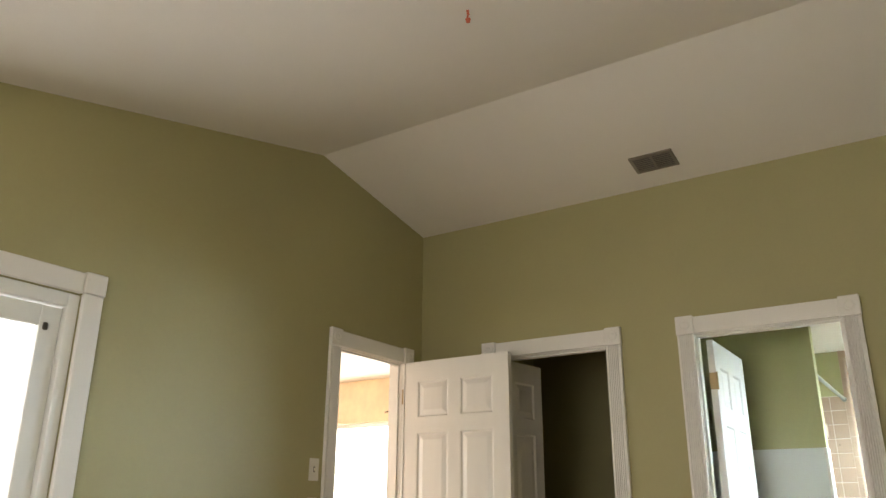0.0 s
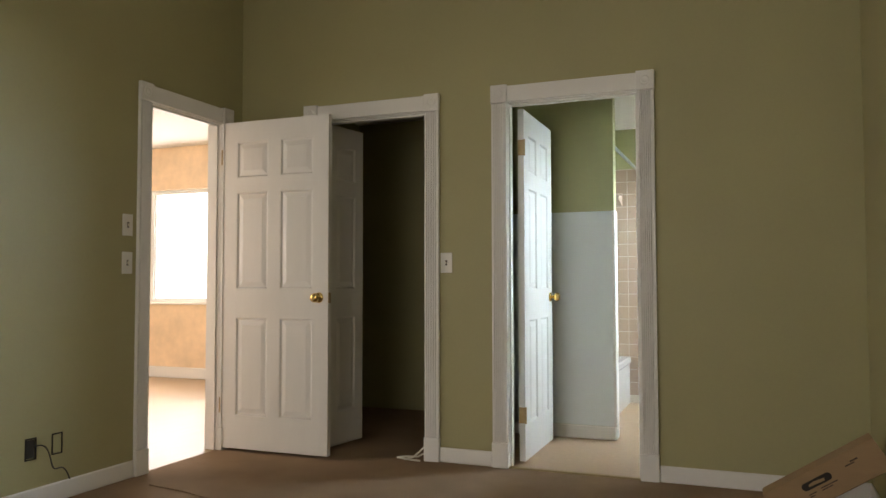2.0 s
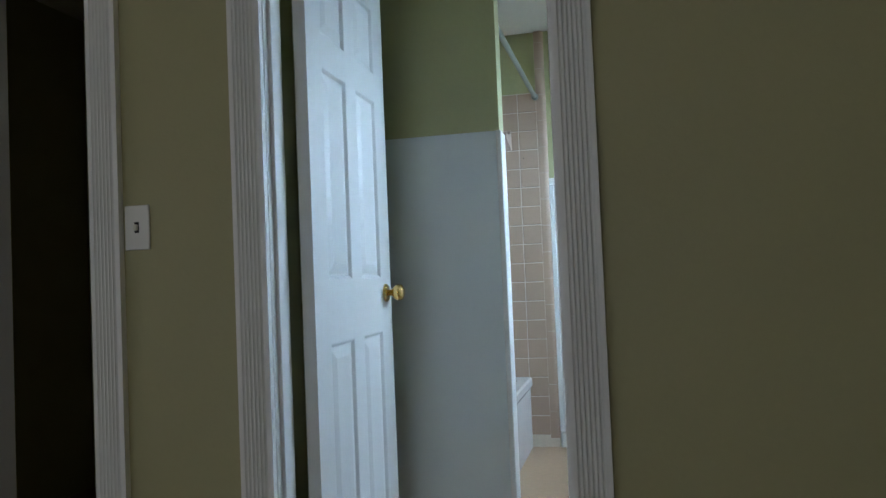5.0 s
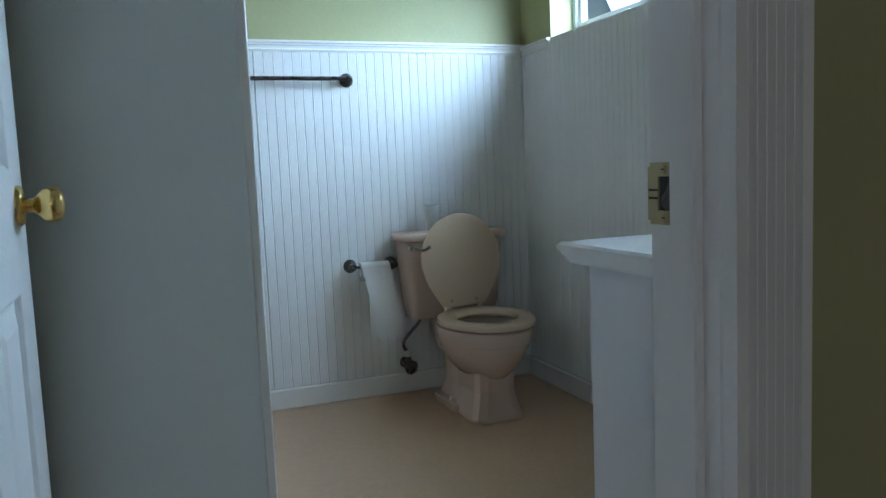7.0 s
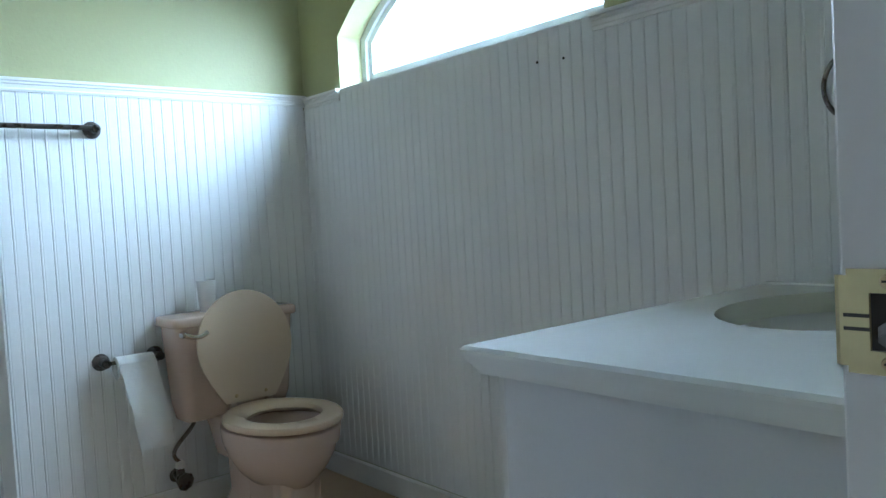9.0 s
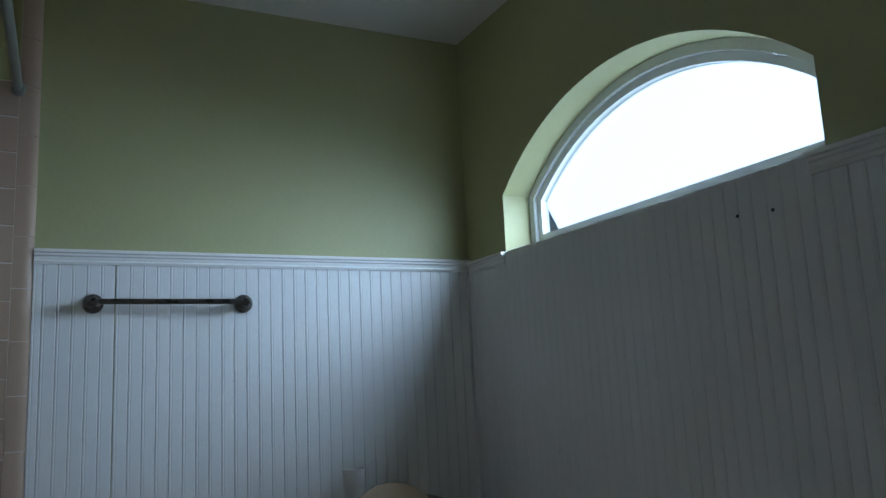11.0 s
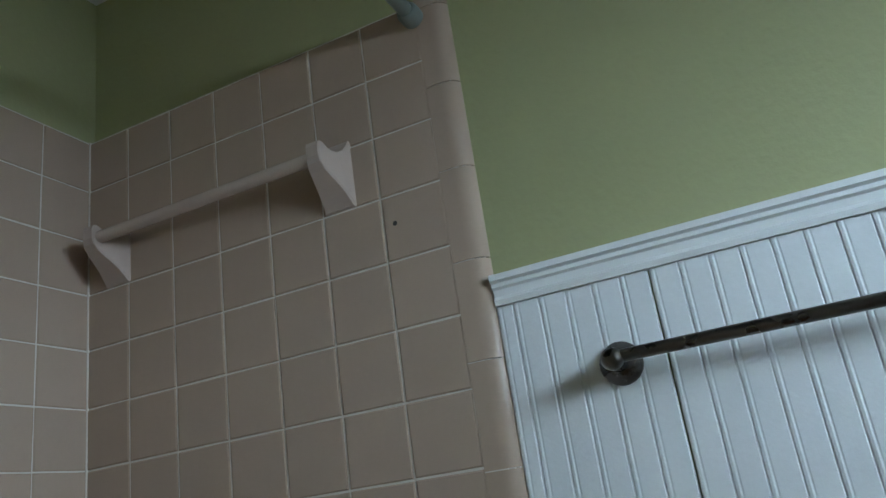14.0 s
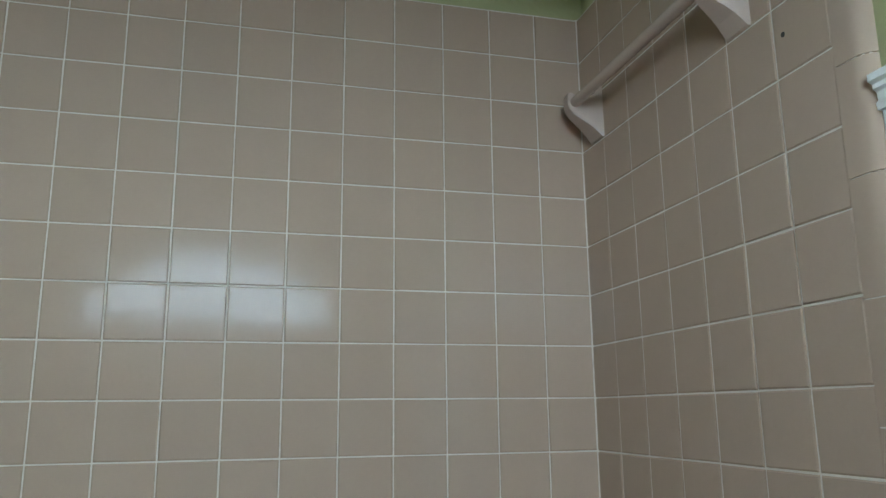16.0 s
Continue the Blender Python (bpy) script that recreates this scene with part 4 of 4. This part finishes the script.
seat = seat_ring(bmesh.new(), [bowl_ring(0.368, 0.184, 1.942, 2.395), bowl_ring(0.378, 0.190, 1.936, 2.398), bowl_ring(0.390, 0.186, 1.940, 2.396), bowl_ring(0.395, 0.165, 1.962, 2.385), bowl_ring(0.390, 0.125, 2.02, 2.30), bowl_ring(0.378, 0.118, 2.028, 2.29), bowl_ring(0.368, 0.122, 2.022, 2.295)])
part("seat", seat, SEATM, t, "cream toilet seat", True)
# raised cover, leaning on the tank
cov = []


def cover_ring(grow):
    """Half-widths from the square hinge end to the rounded top; pairs of (across, up from the hinge)."""
    pts = []
    for k in range(9):
        f = k / 8
        pts.append((0.094 + grow + (0.178 - 0.094) * math.sin(f * math.pi / 2), -grow + (0.205 + grow) * f))
    for k in range(1, 12):
        a = math.pi / 2 * k / 11
        pts.append(((0.178 + grow) * math.cos(a), 0.205 + (0.195 + grow) * math.sin(a)))
    return pts + [(-p, q) for p, q in pts[-2::-1]]


for th, grow in ((-0.006, -0.012), (-0.004, -0.002), (0.0, 0.0), (0.006, -0.001), (0.009, -0.010)):
    cov.append([Vector((QX + p, 2.392 + 0.065 * q - th, 0.400 + q * 0.965)) for p, q in cover_ring(grow)])
part("seat_cover", loft(cov), SEATM, t, "cream seat cover, raised", True)
for sx in (-0.07, 0.07):
    part("seat_hinge", box((QX + sx - 0.013, 2.382, 0.356), (QX + sx + 0.013, 2.412, 0.404), 0.004), SEATM, t)
    part("hinge_bolt", lathe([(0.007, 0.0), (0.006, 0.003), (0.002, 0.004)], (QX + sx * 0.8, 2.386, 0.424), (0, -1, 0), segs=10), OLDBRASS, t, "small dull hinge bolt")

# supply valve and hose
t = thing("supply_valve", (1.335, D, 0.14), "dull metal water valve with a braided hose", "water valve")
part("escutcheon", lathe([(0.026, 0), (0.024, 0.004), (0.010, 0.008)], (1.335, D - 0.0225, 0.135), (0, -1, 0)), NICKEL, t, "", True)
part("body", tube([(1.335, D - 0.022, 0.135), (1.335, D - 0.078, 0.135)], [0.013, 0.021], segs=12, bm=tube([(1.335, D - 0.062, 0.120), (1.335, D - 0.062, 0.185)], [0.019, 0.012], segs=12)), NICKEL, t, "", True)
part("handle", lathe([(0.008, 0), (0.030, 0.005), (0.033, 0.016), (0.024, 0.022)], (1.337, D - 0.078, 0.126), (0.2, -1, -0.1), segs=8), NICKEL, t)
part("packing_nut", lathe([(0.016, 0), (0.016, 0.022), (0.010, 0.028)], (1.335, D - 0.062, 0.168), (0, 0, 1), segs=6), PLASTIC, t, "white nut")
hose = []
for k in range(13):
    f = k / 12
    hose.append((1.335 + 0.062 * (f * f * (3 - 2 * f)) - 0.062 * math.sin(math.pi * f) * (1 - f) ** 1.5, D - 0.062 - 0.02 * f, 0.19 + 0.160 * f))
part("hose", tube(hose, 0.0075, segs=8), NICKEL, t, "braided hose", True)

# paper cup on the tank
t = thing("cup", (1.465, 2.545, 0.711), "small white paper cup standing on the tank", "cup")
part("wall", lathe([(0.026, 0.0), (0.027, 0.002), (0.034, 0.108), (0.036, 0.111), (0.033, 0.112), (0.031, 0.106), (0.025, 0.008)], (1.465, 2.545, 0.711), (0, 0, 1), segs=24), PAPER, t, "", True)

# ---- vanity ----
VX, VY, VZ = 1.055, 0.722, 0.820
t = thing("vanity_cabinet", (1.5, 0.4, 0), "white laminate vanity cabinet with plain end panel", "cabinet")
part("body", box((VX + 0.060, T + 0.006, 0.085), (XW - 0.012, VY - 0.052, VZ - 0.035)), CABINET, t)
part("toe_kick", box((VX + 0.060, T + 0.010, 0.0), (XW - 0.016, VY - 0.11, 0.085)), CABINET, t)
part("end_panel", box((VX + 0.046, T + 0.006, 0.0), (VX + 0.0595, VY - 0.038, VZ - 0.035), 0.002), CABINET, t)
part("front_panel", box((VX + 0.060, VY - 0.0515, 0.085), (XW - 0.012, VY - 0.038, VZ - 0.035), 0.002), CABINET, t)
t = thing("countertop", (1.5, 0.4, VZ), "glossy white countertop with a sunken ivory basin", "countertop")
# slab with an oval hole, then the bowl
BXc, BYc, BRx, BRy = 1.640, 0.430, 0.250, 0.185
bm = bmesh.new()
n = 40
outer, inner = [], []
for k in range(n):
    a = 2 * math.pi * k / n
    c, s = math.cos(a), math.sin(a)
    x0, x1, y0, y1 = VX, XW - 0.026, T + 0.004, VY
    mxx = (x1 - BXc) / c if c > 1e-6 else ((x0 - BXc) / c if c < -1e-6 else 1e9)
    myy = (y1 - BYc) / s if s > 1e-6 else ((y0 - BYc) / s if s < -1e-6 else 1e9)
    m = min(mxx, myy)
    outer.append(Vector((BXc + m * c, BYc + m * s, VZ)))
    inner.append(Vector((BXc + BRx * c, BYc + BRy * s, VZ)))
cor = [Vector((VX, T + 0.004, VZ)), Vector((VX, VY, VZ)), Vector((XW - 0.026, VY, VZ)), Vector((XW - 0.026, T + 0.004, VZ))]
for q in cor:
    k = min(range(n), key=lambda i: (outer[i] - q).length)
    outer[k] = q


def drawn_in(p, by, down):
    return Vector((max(p.x, VX + 0.12 * by), min(p.y, VY - by), VZ - down))


lower = [drawn_in(p, 0.036, 0.036) for p in outer]
loft([lower, [drawn_in(p, 0.030, 0.030) for p in outer], [drawn_in(p, 0.012, 0.019) for p in outer], [drawn_in(p, 0.002, 0.011) for p in outer], [drawn_in(p, 0.0, 0.005) for p in outer], [p + (Vector((BXc, BYc, VZ)) - p) * 0.012 for p in outer], inner], bm, cap=False)
vsl = [bm.verts.new(p) for p in lower]
bm.faces.new(vsl)
part("slab", bm, COUNTER, t)
secs = []
for f, dz in ((1.0, 0.0), (0.97, -0.006), (0.90, -0.030), (0.75, -0.085), (0.5, -0.118), (0.15, -0.128)):
    secs.append([Vector((BXc + BRx * f * math.cos(2 * math.pi * k / n), BYc + BRy * f * math.sin(2 * math.pi * k / n), VZ + dz)) for k in range(n)])
part("basin", loft(secs, cap=False), BASIN, t, "ivory oval basin", True)
part("drain", lathe([(0.022, 0), (0.020, 0.003), (0.006, 0.002)], (BXc, BYc, VZ - 0.129), (0, 0, 1)), CHROME, t, "", True)
part("backsplash", box((XW - 0.026, T + 0.004, VZ - 0.034), (XW - 0.0085, VY, VZ + 0.004), 0.003), COUNTER, t)

# towel ring
t = thing("towel_ring", (XW, 0.50, 1.29), "dark nickel towel ring on the beadboard", "towel ring")
part("mount", lathe([(0.026, 0), (0.026, 0.005), (0.018, 0.010), (0.010, 0.014), (0.010, 0.034), (0.013, 0.040), (0.004, 0.046)], (XW - 0.0085, 0.50, 1.285), (-1, 0, 0)), NICKEL, t, "", True)
ringp = [(XW - 0.045, 0.50 + 0.072 * math.sin(2 * math.pi * k / 36), 1.215 + 0.072 * math.cos(2 * math.pi * k / 36)) for k in range(36)]
part("ring", tube(ringp, 0.005, segs=8, closed=True), NICKEL, t, "", True)

# ---- hall window ----
t = thing("window_hall", (-4.67, 2.68, HW[2]), "wide white double-hung window pair, glaring daylight", "window", kind="structure")
bm = bmesh.new()
x0, x1, z0, z1 = HW
xm = -4.92
for a, b, c, d in ((x0, x0 + 0.03, z0, z1), (x1 - 0.03, x1, z0, z1), (x0 + 0.03, x1 - 0.03, z0, z0 + 0.025), (x0 + 0.03, x1 - 0.03, z1 - 0.025, z1), (xm - 0.03, xm + 0.03, z0 + 0.025, z1 - 0.025)):
    box((a, 2.690, c), (b, 2.725, d), 0.003, bm=bm)
part("window_frame", bm, VINYLFRAME, t)
zm = (z0 + z1) / 2
for a, b, c, d, yo in ((x0 + 0.031, xm - 0.031, z0 + 0.026, zm + 0.012, 2.692), (x0 + 0.031, xm - 0.031, zm - 0.012, z1 - 0.026, 2.708), (xm + 0.031, x1 - 0.031, z0 + 0.026, z1 - 0.026, 2.70)):
    bm = bmesh.new()
    for e, f, g, h in ((a, a + 0.02, c, d), (b - 0.02, b, c, d), (a + 0.02, b - 0.02, c, c + 0.022), (a + 0.02, b - 0.02, d - 0.022, d)):
        box((e, yo, g), (f, yo + 0.014, h), 0.002, bm=bm)
    sash = part("sash", bm, VINYLFRAME, t)
    pane = part("pane", box((a + 0.015, yo + 0.005, c + 0.015), (b - 0.015, yo + 0.008, d - 0.015)), GLASS, sash)
    pane.visible_shadow = False
part("window_sill", box((x0 - 0.0, 2.60, z0 - 0.022), (x1 + 0.0, 2.665, z0 - 0.001), 0.003), TRIM, t)
solid("curtain_hook", tube([(-3.98, 2.629, 2.17), (-3.98, 2.60, 2.17), (-4.03, 2.60, 2.165)], 0.008, segs=8), NICKEL, "small dark curtain hook above the hall window", "curtain hook", smooth=True)
